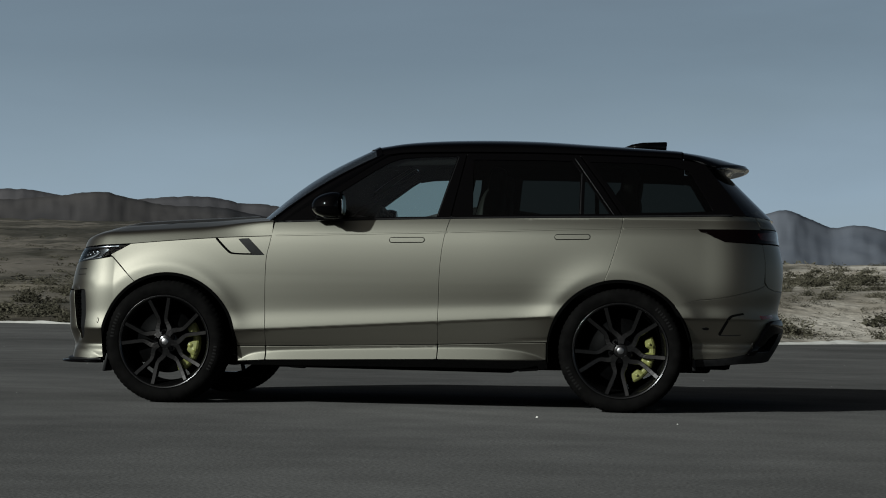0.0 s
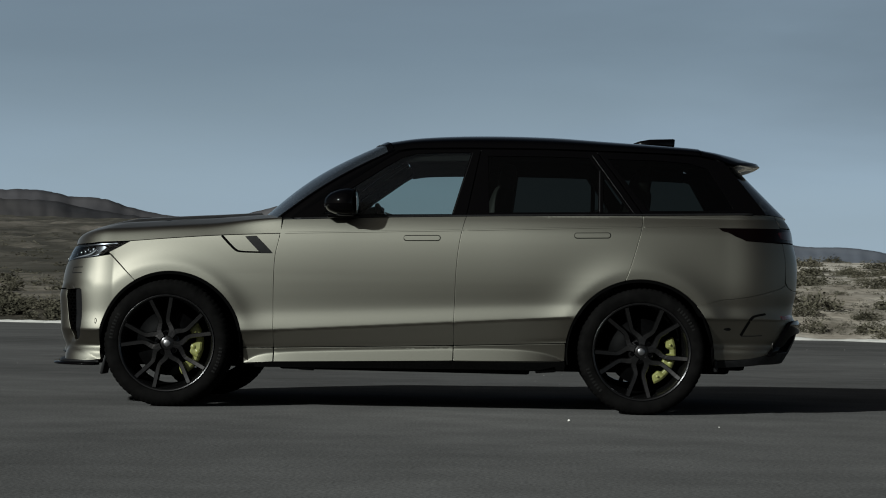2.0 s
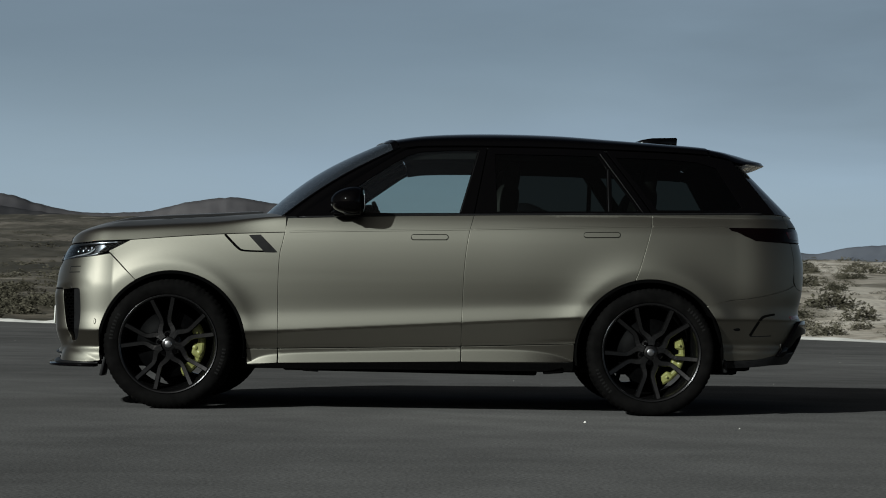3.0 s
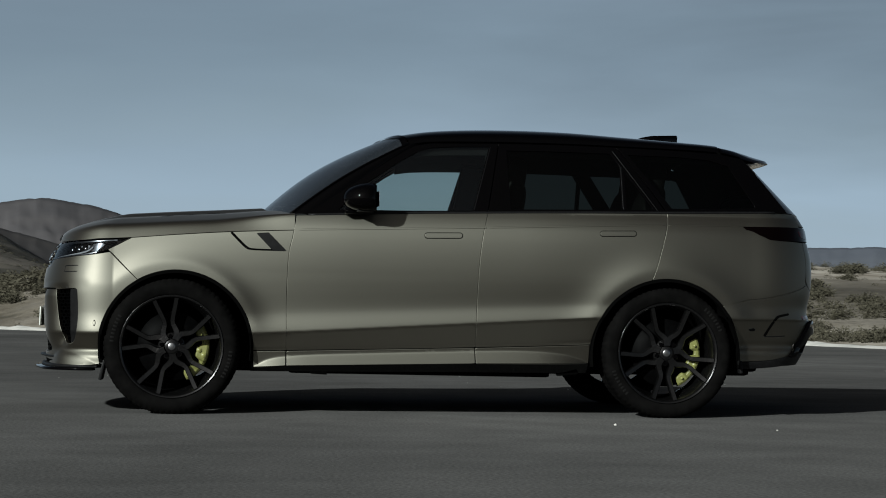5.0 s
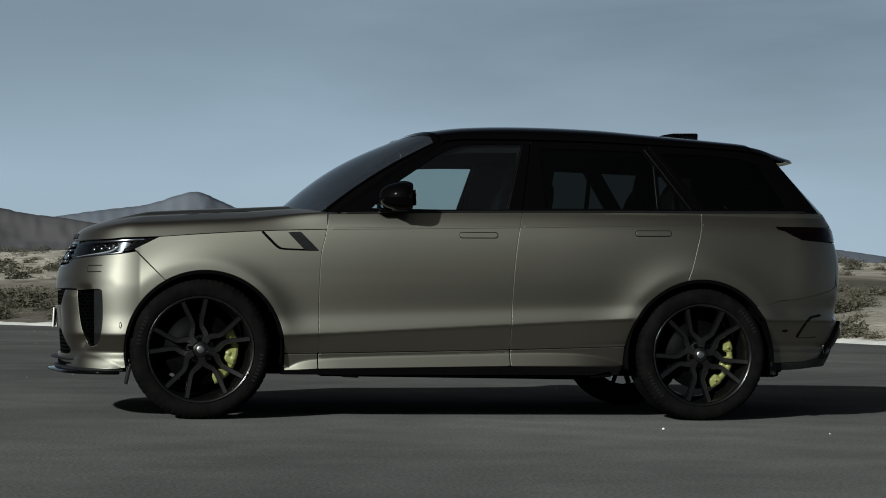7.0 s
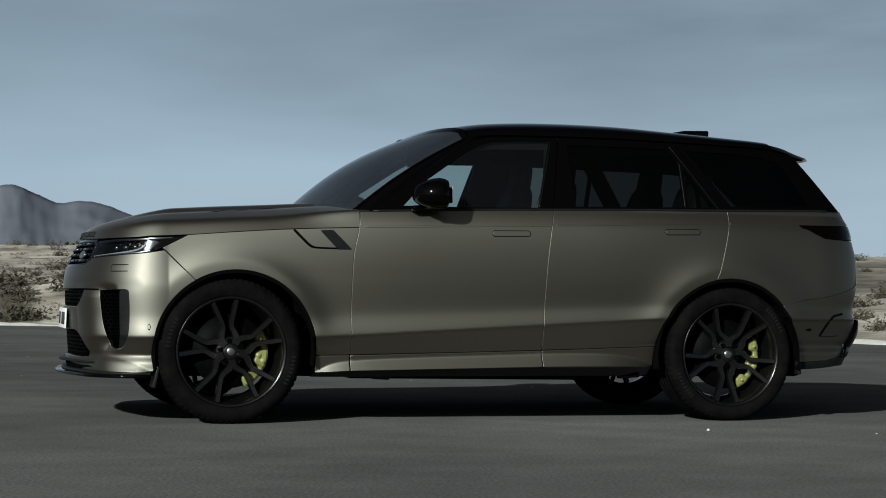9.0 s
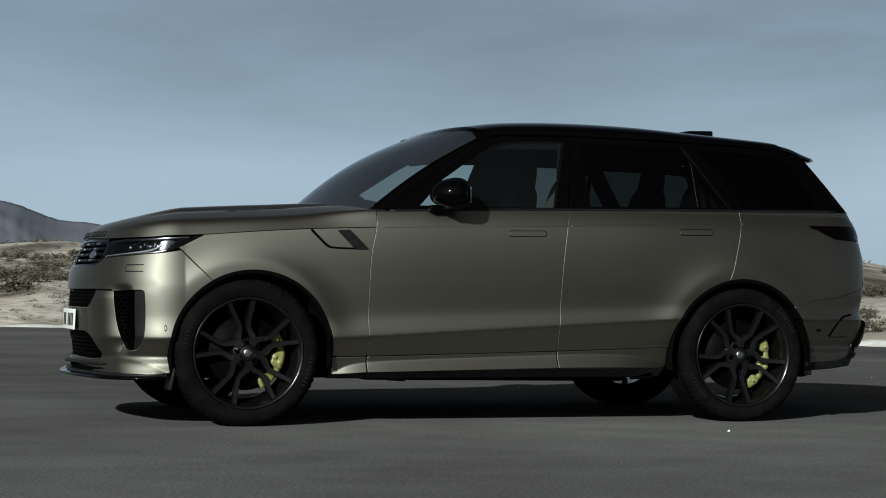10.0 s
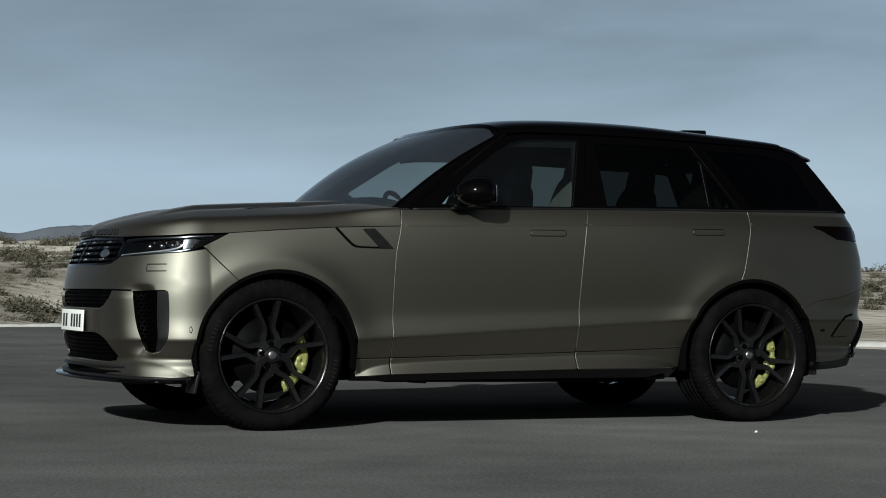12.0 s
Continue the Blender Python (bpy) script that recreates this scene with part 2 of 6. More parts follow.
SIDE_GLASS = glass("side_glass", (0.66, 0.73, 0.71), dust_sheen=0.006)
SCREEN_GLASS = glass("screen_glass", (0.46, 0.49, 0.49), ior=1.9, dust_sheen=0.045)
LENS = glass("lamp_lens", (0.92, 0.94, 0.95))
RED_LENS = material("red_lens", (0.0015, 0.0006, 0.0007), 0.10, 0.0, (0.0012, 0.0005, 0.0006), 40.0, spec=0.08)
RED_DULL = material("red_reflector", (0.16, 0.006, 0.006), 0.2, 0.0, (0.12, 0.004, 0.004), 200.0)
RED_DEEP = material("red_deep", (0.028, 0.0015, 0.002), 0.15, 0.0, (0.020, 0.001, 0.0015), 60.0, spec=0.2)
LAMP_SILVER = material("lamp_silver", (0.20, 0.21, 0.23), 0.32, 1.0)
LAMP_WHITE = material("lamp_white", (0.24, 0.25, 0.27), 0.25, 0.0, (0.20, 0.21, 0.23), 60.0)
LAMP_GLASS = material("projector_glass", (0.16, 0.17, 0.19), 0.15, 1.0)
LAMP_BLACK = material("lamp_black", (0.035, 0.037, 0.042), 0.25, 0.3, (0.022, 0.024, 0.027), 40.0)
LAMP_SMOKE = material("lamp_smoke", (0.075, 0.08, 0.09), 0.2, 0.8, (0.05, 0.054, 0.06), 50.0)
LEATHER = material("light_leather", (0.085, 0.085, 0.081), 0.55, 0.0, (0.068, 0.068, 0.065), 20.0, bump=0.06, bump_scale=120.0)
CABIN = material("cabin_dark", (0.022, 0.022, 0.021), 0.6, 0.0, (0.030, 0.029, 0.028), 20.0, spec=0.2)
PLATE = material("plate_white", (0.72, 0.73, 0.70), 0.4, 0.0, (0.68, 0.69, 0.66), 12.0)
INK = material("plate_black", (0.012, 0.012, 0.013), 0.5)


def asphalt_material():
    """Worn asphalt: broad stains, drawn-out wear, and a speckle of single stones."""
    m = material("asphalt", (0.082, 0.081, 0.080), 0.85, 0.0, (0.128, 0.126, 0.124), 0.30, 9.0, 0.35, 70.0, (0.30, 0.72), stretch=(0.8, 1.0, 1), spec=0.0)
    t = m.node_tree
    p = t.nodes["Principled BSDF"]
    base = p.inputs["Base Color"].links[0].from_socket
    tex = t.nodes.new("ShaderNodeTexCoord")
    for scale, detail, lo, hi, dark, light, stretch in ((2.2, 8.0, 0.35, 0.68, 0.90, 1.10, (0.8, 1.0, 1)), (60.0, 3.0, 0.36, 0.66, 0.80, 1.22, (1, 1, 1)), (0.8, 7.0, 0.36, 0.64, 0.95, 1.05, (0.4, 1.0, 1)), (0.09, 5.0, 0.40, 0.60, 0.86, 1.10, (1, 1, 1))):
        mp = t.nodes.new("ShaderNodeMapping")
        mp.inputs["Scale"].default_value = stretch
        n = t.nodes.new("ShaderNodeTexNoise")
        n.inputs["Scale"].default_value, n.inputs["Detail"].default_value = scale, detail
        r = t.nodes.new("ShaderNodeMapRange")
        r.inputs["From Min"].default_value, r.inputs["From Max"].default_value = lo, hi
        r.inputs["To Min"].default_value, r.inputs["To Max"].default_value = dark, light
        h = t.nodes.new("ShaderNodeHueSaturation")
        t.links.new(tex.outputs["Object"], mp.inputs["Vector"])
        t.links.new(mp.outputs["Vector"], n.inputs["Vector"])
        t.links.new(n.outputs["Fac"], r.inputs["Value"])
        t.links.new(r.outputs["Result"], h.inputs["Value"])
        t.links.new(base, h.inputs["Color"])
        base = h.outputs["Color"]
    t.links.new(base, p.inputs["Base Color"])
    return m


ASPHALT = asphalt_material()
EDGE = material("pale_gravel", (0.52, 0.51, 0.48), 0.9, 0.0, (0.68, 0.66, 0.62), 3.0, bump=0.5, bump_scale=25.0)
SCRUB = material("dry_scrub", (0.048, 0.045, 0.032), 0.9, 0.0, (0.092, 0.084, 0.062), 0.6, island=0.3, spec=0.1)


# ---- the car's shape ----
def lerp_table(table, v):
    """Piecewise smooth lookup in a short table of (key, value)."""
    if v <= table[0][0]:
        return table[0][1]
    for (a, p), (b, q) in zip(table, table[1:]):
        if v <= b:
            k = (v - a) / (b - a)
            return p + (q - p) * k
    return table[-1][1]


def smooth_table(table, v):
    """Catmull-Rom lookup, for curves that must not show corners."""
    n = len(table)
    if v <= table[0][0]:
        return table[0][1]
    if v >= table[-1][0]:
        return table[-1][1]
    i = max(k for k in range(n - 1) if table[k][0] <= v)
    (a, p), (b, q) = table[i], table[i + 1]
    h = b - a
    m0 = (q - table[i - 1][1]) / (b - table[i - 1][0]) if i else (q - p) / h
    m1 = (table[i + 2][1] - p) / (table[i + 2][0] - a) if i + 2 < n else (q - p) / h
    k = (v - a) / h
    return ((2 * k**3 - 3 * k**2 + 1) * p + (k**3 - 2 * k**2 + k) * h * m0
            + (-2 * k**3 + 3 * k**2) * q + (k**3 - k**2) * h * m1)


FRONT_X, REAR_X, CORNER_F, CORNER_R = -1.95, 2.0, 1.14, 1.12
HUB_F, HUB_R = (-1.4985, 0.402), (1.4985, 0.396)
ARCH_F, ARCH_R = 0.458, 0.462
SECTION = [(0.20, 0.93), (0.262, 0.972), (0.285, 0.988), (0.30, 0.991), (0.335, 0.986), (0.37, 0.978), (0.405, 0.949), (0.44, 0.9575), (0.49, 0.9705), (0.525, 0.981),
           (0.545, 0.9890), (0.552, 0.9970), (0.560, 1.0000), (0.575, 0.9985), (0.590, 0.9955), (0.605, 0.9918), (0.62, 0.9888), (0.635, 0.9868), (0.65, 0.9860), (0.67, 0.9868),
           (0.70, 0.9898), (0.76, 0.9973), (0.82, 1.0040), (0.90, 1.0098), (0.98, 1.0115), (1.05, 1.0085), (1.10, 1.0020), (1.14, 0.9925), (1.19, 0.9700), (1.24, 0.940)]
# between the haunches the doors are drawn in: hollow above the crease, and tucked in below it
SIDE = [(0.30, 0.931), (0.335, 0.940), (0.37, 0.9485), (0.405, 0.957), (0.44, 0.9655), (0.49, 0.977), (0.525, 0.9850), (0.545, 0.9897), (0.553, 0.9930), (0.560, 0.9948),
        (0.575, 0.9940), (0.590, 0.9922), (0.605, 0.9901), (0.62, 0.9880), (0.635, 0.9864), (0.65, 0.9857), (0.67, 0.9865), (0.70, 0.9896), (0.76, 0.9973), (0.82, 1.0040),
        (0.90, 1.0098), (0.98, 1.0115), (1.05, 1.0085), (1.10, 1.0020), (1.14, 0.9925), (1.19, 0.9700), (1.24, 0.940)]
# the upper edge of the scooped blade along the sill, pointed at both ends
BLADE_TOP = [(-1.10, 0.26), (-1.00, 0.295), (-0.93, 0.328), (-0.84, 0.346), (-0.60, 0.362), (0.10, 0.386), (0.45, 0.396), (0.70, 0.394), (0.85, 0.380), (0.95, 0.355), (1.03, 0.320), (1.10, 0.29)]
BLADE_FOOT = [(-1.03, 0.283), (-0.82, 0.293), (0.32, 0.319), (1.02, 0.326)]
NOSE = [(0.20, -2.245), (0.30, -2.315), (0.40, -2.33), (0.55, -2.34), (0.72, -2.35), (0.85, -2.335), (0.93, -2.31), (1.0, -2.272),
        (1.05, -2.225), (1.10, -2.15), (1.24, -1.99)]
TAIL = [(0.20, 2.36), (0.36, 2.47), (0.48, 2.535), (0.57, 2.545), (0.64, 2.515), (0.80, 2.54), (0.97, 2.545), (1.09, 2.52),
        (1.20, 2.50), (1.26, 2.46)]


def ease01(v):
    v = min(max(v, 0.0), 1.0)
    return v * v * (3 - 2 * v)


def half_width(x, z):
    """Half the body's width, on its sides."""
    run = min(max(x, -1.1), 1.1)
    sill, crease = 0.409 + 0.0305 * run, 0.540 + 0.0585 * run
    level = lerp_table([(0.2, 0.2), (sill - 0.075, 0.335), (sill, 0.405), (crease, 0.552), (0.85, 0.85), (2, 2)], z)
    haunch = ease01((abs(x) - 0.70) / 0.40)
    y = smooth_table(SECTION, level) * haunch + smooth_table(SIDE, level) * (1 - haunch)
    if abs(x) < 1.1 and z < sill:
        top, foot = smooth_table(BLADE_TOP, x), lerp_table(BLADE_FOOT, x)
        deep = top - max(z, foot)
        y = 0.957 - 0.008 * haunch - 0.24 * (sill - z) + 0.38 * (deep + math.sqrt(deep * deep + 0.00002)) - 1.3 * max(foot - z, 0.0)
    hi = min(max((z - 0.6) / 0.6, 0.0), 1.0)
    hi = hi * hi * (3 - 2 * hi)
    if x > 0.6:
        y -= (0.035 + 0.055 * hi) * ((x - 0.6) / 1.4) ** 2
    if x < -0.4:
        y -= (0.024 + 0.034 * hi) * ((-0.4 - x) / 1.35) ** 2
    # below its crease the tail tucks in
    if x > 1.6:
        d = 0.700 + 0.19 * (x - 1.86) - z
        y -= 0.085 * ease01((x - 1.70) / 0.35) * (d + math.sqrt(d * d + 0.0004))
    # flat lip round each arch, and a soft crease where it meets the side
    for (hx, hz), r0, push, wide in ((HUB_F, ARCH_F, 0.030, 0.11), (HUB_R, ARCH_R, 0.025, 0.15)):
        r = math.hypot(x - hx, z - hz)
        d = r - r0 - 0.05
        k = (math.sqrt(d * d + 0.0005) + d) / 2 / wide
        fade = ease01((z - 0.28) / 0.2)
        if (x > hx) == (hx < 0):
            fade *= ease01((z - 0.40) / 0.38)
        y += push * fade * math.exp(-1.3 * k - k * k)
    return y


def skin(u, z):
    """A point of the near side's skin. u is x along the side and goes on round the corners to the middle of nose and tail."""
    if u < -1.85:
        nose = smooth_table(NOSE, z)
        if u < FRONT_X:
            a = min((FRONT_X - u) / CORNER_F, 1.0) * math.pi / 2
            x, y = FRONT_X - (FRONT_X - nose) * math.sin(a) ** 1.11, half_width(FRONT_X, z) * max(math.cos(a), 0.0) ** 1.11
        else:
            x, y = u, half_width(u, z)
        # ease the corner, so that the side turns into the nose without a hard bend
        deep, wide = -1.85 - nose, half_width(-1.85, z)
        px, py = (-1.85 - x) / deep, y / wide
        for _ in range(2):
            k = (px**2.4 + py**2) ** (-0.44)
            px, py = px * k, py * k
        p = Vector((-1.85 - deep * px, -wide * py, z))
        # a soft ledge runs round the bumper between lamp and intake
        if u < -2.0:
            k = ease01((-2.0 - u) / 0.12) * math.exp(-(((z - 0.815) / 0.040) ** 2)) * 0.0016
            k -= ease01((-2.0 - u) / 0.12) * math.exp(-(((z - 0.765) / 0.034) ** 2)) * 0.0016
            p += Vector((-0.5 * k, -k, 0.0))
        # the blade before the corner intake swells and turns towards the side
        if -2.74 < u < -2.42:
            k = math.sin((u + 2.74) / 0.32 * math.pi) * min(max((z - 0.37) / 0.10, 0.0), 1.0) * min(max((0.78 - z) / 0.08, 0.0), 1.0)
            p += Vector((-0.012, -0.020, 0.0)) * k
        if -2.58 < u < -2.28:
            k = ease01((z - 0.37) / 0.08) * ease01((0.78 - z) / 0.06) * ease01((-2.28 - u) / 0.10)
            p += Vector((0.032, 0.0, 0.0)) * k * min((u + 2.58) / 0.16, 1.0) ** 2
        # the foot spreads into a ledge that runs out towards the arch
        if z < 0.42:
            d = smooth_table([(-3.2, 0.30), (-2.70, 0.30), (-2.56, 0.33), (-2.44, 0.368), (-2.36, 0.370), (-2.20, 0.345), (-2.05, 0.318), (-1.92, 0.285)], u) - max(z, 0.286)
            p += Vector((min(p.x + 1.7, 0.0), p.y, 0.0)).normalized() * 0.24 * (d + math.sqrt(d * d + 0.00002)) * ease01((-1.90 - u) / 0.08)
        return p
    if u > REAR_X:
        a = min((u - REAR_X) / CORNER_R, 1.0) * math.pi / 2
        tail = smooth_table(TAIL, z)
        x = REAR_X + (tail - REAR_X) * math.sin(a) ** 0.62
        wide = half_width(REAR_X + 0.2 * (1 - math.exp(-(x - REAR_X) / 0.2)), z)
        return Vector((x, -wide * max(math.cos(a), 0.0) ** 0.62, z))
    return Vector((u, -half_width(u, z), z))


# ---- mesh tools ----
def part(name, bm, mat, parent=None, label="", smooth=True):
    """Links a bmesh as one mesh object under a thing or a part."""
    me = bpy.data.meshes.new(name)
    bm.to_mesh(me)
    bm.free()
    me.materials.append(mat)
    if smooth:
        for poly in me.polygons:
            poly.use_smooth = True
    ob = new(name, me)
    ob.parent = parent
    return tagged(ob, label)


def mesh_part(name, verts, faces, mat, parent=None, label="", normals=None):
    """The same from plain lists, with exact normals where given."""
    me = bpy.data.meshes.new(name)
    me.from_pydata([tuple(v) for v in verts], [], faces)
    me.materials.append(mat)
    for poly in me.polygons:
        poly.use_smooth = True
    if normals:
        me.normals_split_custom_set_from_vertices([tuple(n) for n in normals])
    me.update()
    ob = new(name, me)
    ob.parent = parent
    return tagged(ob, label)


def box_bm(size, at=(0, 0, 0), turn=(0, 0, 0), bevel=0.0, bm=None):
    """A box with rounded edges, added to bm."""
    b = bmesh.new()
    bmesh.ops.create_cube(b, size=1, matrix=Matrix.Diagonal((*size, 1)))
    if bevel:
        bmesh.ops.bevel(b, geom=b.edges[:], offset=bevel, segments=2, profile=0.6, affect="EDGES")
    bmesh.ops.transform(b, matrix=pose(*at, *turn), verts=b.verts)
    return join_bm(bm, b)


def join_bm(bm, b):
    if bm is None:
        return b
    table = [bm.verts.new(v.co) for v in b.verts]
    b.verts.index_update()
    for f in b.faces:
        bm.faces.new([table[v.index] for v in f.verts])
    b.free()
    return bm


def lathe_bm(profile, steps=96, bm=None, close=False):
    """Turns a profile of (radius, y) round the y axis."""
    bm = bm or bmesh.new()
    rows = []
    for k in range(steps):
        a = 2 * math.pi * k / steps
        rows.append([bm.verts.new((r * math.cos(a), y, r * math.sin(a))) for r, y in profile])
    n = len(profile)
    for k in range(steps):
        p, q = rows[k], rows[(k + 1) % steps]
        for i in range(n if close else n - 1):
            j = (i + 1) % n
            bm.faces.new((p[i], p[j], q[j], q[i]))
    return bm


def tube_bm(points, radius, sides=8, bm=None):
    """A round tube along points."""
    bm = bm or bmesh.new()
    points = [Vector(p) for p in points]
    rings = []
    for i, p in enumerate(points):
        d = (points[min(i + 1, len(points) - 1)] - points[max(i - 1, 0)]).normalized()
        a = d.orthogonal().normalized()
        b = d.cross(a)
        rings.append([bm.verts.new(p + radius * (math.cos(2 * math.pi * k / sides) * a + math.sin(2 * math.pi * k / sides) * b)) for k in range(sides)])
    for p, q in zip(rings, rings[1:]):
        for k in range(sides):
            bm.faces.new((p[k], p[(k + 1) % sides], q[(k + 1) % sides], q[k]))
    bm.faces.new(rings[0][::-1])
    bm.faces.new(rings[-1])
    return bm


def resample(poly, step):
    out = []
    for (a, b), (c, d) in zip(poly, poly[1:] + poly[:1]):
        n = max(1, round(math.hypot(c - a, d - b) / step))
        out += [(a + (c - a) * k / n, b + (d - b) * k / n) for k in range(n)]
    return out


def inset(poly, gap):
    """Moves an outline inwards (negative: outwards) by gap."""
    area = sum(a * d - c * b for (a, b), (c, d) in zip(poly, poly[1:] + poly[:1]))
    sign = 1 if area > 0 else -1
    out = []
    n = len(poly)
    for i, (a, b) in enumerate(poly):
        (p, q), (r, s) = poly[i - 1], poly[(i + 1) % n]
        e1, e2 = Vector((a - p, b - q)), Vector((r - a, s - b))
        n1 = Vector((-e1.y, e1.x)).normalized() * sign if e1.length > 1e-9 else Vector((0, 0))
        n2 = Vector((-e2.y, e2.x)).normalized() * sign if e2.length > 1e-9 else Vector((0, 0))
        m = n1 + n2
        if m.length < 1e-6:
            out.append((a, b))
            continue
        m = m / max(m.length_squared / 2, 0.5)
        out.append((a + m.x * gap, b + m.y * gap))
    return out


def inside(p, poly):
    x, y = p
    hit = False
    for (a, b), (c, d) in zip(poly, poly[1:] + poly[:1]):
        if (b > y) != (d > y) and x < (c - a) * (y - b) / (d - b) + a:
            hit = not hit
    return hit


def arc(cx, cz, r, a0, a1, n=26):
    """Points on a circle, angles in degrees from the +x axis."""
    return [(cx + r * math.cos(radians(a0 + (a1 - a0) * k / n)), cz + r * math.sin(radians(a0 + (a1 - a0) * k / n))) for k in range(n + 1)]


def curve(points, n=8):
    """A smooth line through a few points."""
    out = []
    for i in range(len(points) - 1):
        p0, p1, p2, p3 = (points[max(i - 1, 0)], points[i], points[i + 1], points[min(i + 2, len(points) - 1)])
        for k in range(n):
            t = k / n
            out.append(tuple(0.5 * (2 * b + (c - a) * t + (2 * a - 5 * b + 4 * c - d) * t * t + (3 * b - a - 3 * c + d) * t**3)
                             for a, b, c, d in zip(p0, p1, p2, p3)))
    return out + [tuple(points[-1])]


def normal_of(surface, u, v):
    h = 0.002
    d = (surface(u + h, v) - surface(u - h, v)).cross(surface(u, v + h) - surface(u, v - h))
    return d.normalized() if d.length > 1e-12 else Vector((0, -1, 0))


def sheet(surface, poly, step=0.03, gap=0.0, holes=(), deep=0.02, roll=0.0025, lift=0.0, side=1, both=False, rise=0.0):
    """Verts, faces and normals of a panel: an outline on a surface, with rolled edges and a returned flange."""
    outer = inset(resample(poly, step * 0.6), gap) if gap else resample(poly, step * 0.6)
    loops = [outer] + [resample(h, step * 0.6) for h in holes]
    flat, edges = [], []
    for loop in loops:
        k = len(flat)
        flat += [Vector(p) for p in loop]
        edges += [(k + i, k + (i + 1) % len(loop)) for i in range(len(loop))]
    lo_u, hi_u = min(p[0] for p in outer), max(p[0] for p in outer)
    lo_v, hi_v = min(p[1] for p in outer), max(p[1] for p in outer)
    nu, nv = max(2, round((hi_u - lo_u) / step)), max(2, round((hi_v - lo_v) / (rise or step)))
    near = (rise or step) * 0.4
    fence = [inset(outer, near)] + [inset(h, -near) for h in loops[1:]]
    for i in range(nu + 1):
        for j in range(nv + 1):
            p = (lo_u + (hi_u - lo_u) * i / nu, lo_v + (hi_v - lo_v) * j / nv)
            if inside(p, fence[0]) and not any(inside(p, h) for h in fence[1:]):
                flat.append(Vector(p))
    pts, _, tris, *_ = geometry.delaunay_2d_cdt(flat, edges, [], 1, 1e-5)
    verts, normals, faces = [], [], []
    for p in pts:
        n = normal_of(surface, p.x, p.y)
        verts.append(surface(p.x, p.y) + n * lift)
        normals.append(n)
    for f in tris:
        c = sum((pts[i] for i in f), Vector((0, 0))) / len(f)
        if any(inside(c, h) for h in loops[1:]):
            continue
        f = list(f)
        d = (verts[f[1]] - verts[f[0]]).cross(verts[f[2]] - verts[f[0]])
        if d.dot(normals[f[0]]) < 0:
            f.reverse()
        faces.append(f)
    for k, loop in enumerate(loops):
        away = inset(loop, -0.01) if k == 0 else inset(loop, 0.01)
        rings = []
        for (a, b), (c, d) in zip(loop, away):
            n = normal_of(surface, a, b)
            p = surface(a, b)
            o = surface(c, d) - p
            o = (o - n * o.dot(n))
            o = o.normalized() if o.length > 1e-9 else Vector((0, 0, 0))
            p = p + n * lift
            row = [(p, n), (p + o * roll * 0.7 - n * roll * 0.3, (n + o).normalized()), (p + o * roll - n * roll, o if o.length else n),
                   (p + o * roll - n * deep, o if o.length else n)]
            rings.append([len(verts) + i for i in range(4)])
            for q, m in row:
                verts.append(q)
                normals.append(m)
        for r, s in zip(rings, rings[1:] + rings[:1]):
            for i in range(3):
                f = [r[i], r[i + 1], s[i + 1], s[i]]
                d = (verts[f[1]] - verts[f[0]]).cross(verts[f[2]] - verts[f[0]])
                if d.dot(normals[f[0]] + normals[f[1]]) < 0:
                    f.reverse()
                faces.append(f)
    if both or side < 0:
        m_verts = [Vector((v.x, -v.y, v.z)) for v in verts]
        m_norms = [Vector((v.x, -v.y, v.z)) for v in normals]
        if both:
            k = len(verts)
            faces = faces + [[i + k for i in reversed(f)] for f in faces]
            return verts + m_verts, faces, normals + m_norms
        return m_verts, [list(reversed(f)) for f in faces], m_norms
    return verts, faces, normals


def panel(name, poly, mat, parent, label="", surface=None, **kw):
    v, f, n = sheet(surface or skin, poly, **kw)
    return mesh_part(name, v, f, mat, parent, label, n)


def grid_part(name, fn, nu, nv, mat, parent, label="", thick=0.0):
    """A surface fn(i/nu, j/nv) as a mesh; thick gives it a second skin and closed edges."""
    bm = bmesh.new()
    rows = [[bm.verts.new(fn(i / nu, j / nv)) for j in range(nv + 1)] for i in range(nu + 1)]
    for i in range(nu):
        for j in range(nv):
            bm.faces.new((rows[i][j], rows[i + 1][j], rows[i + 1][j + 1], rows[i][j + 1]))
    bmesh.ops.recalc_face_normals(bm, faces=bm.faces)
    if thick:
        bmesh.ops.solidify(bm, geom=bm.faces[:], thickness=thick)
    return part(name, bm, mat, parent, label)


# ---- ground, edge, banks and mountains ----
STAND = (-1.5, -12.0)
PAD = [(-160, 60), (-80, 50), (-40, 44.5), (-18.2, 41), (-12, 38.8), (-6, 32), (-1.7, 27.2), (1.2, 26.0), (3.1, 26.3), (4.6, 28.3), (6.2, 30.2), (7.8, 30.2),
       (9.3, 27.5), (10.9, 21.5), (11.9, 16), (13.0, 12.6), (16, 6), (30, -14), (60, -60), (-60, -90), (-160, -40)]


def pad_distance(xs, ys):
    """Metres outside the paved area (negative inside)."""
    best = np.full(xs.shape, 1e9)
    odd = np.zeros(xs.shape, bool)
    for (a, b), (c, d) in zip(PAD, PAD[1:] + PAD[:1]):
        ex, ey = c - a, d - b
        t = np.clip(((xs - a) * ex + (ys - b) * ey) / (ex * ex + ey * ey), 0, 1)
        best = np.minimum(best, np.hypot(xs - a - t * ex, ys - b - t * ey))
        cross = (b > ys) != (d > ys)
        odd ^= cross & (xs < (c - a) * (ys - b) / (d - b if d != b else 1e-9) + a)
    return np.where(odd, -best, best)


def ease(v, a, b):
    t = np.clip((v - a) / (b - a), 0, 1)
    return t * t * (3 - 2 * t)


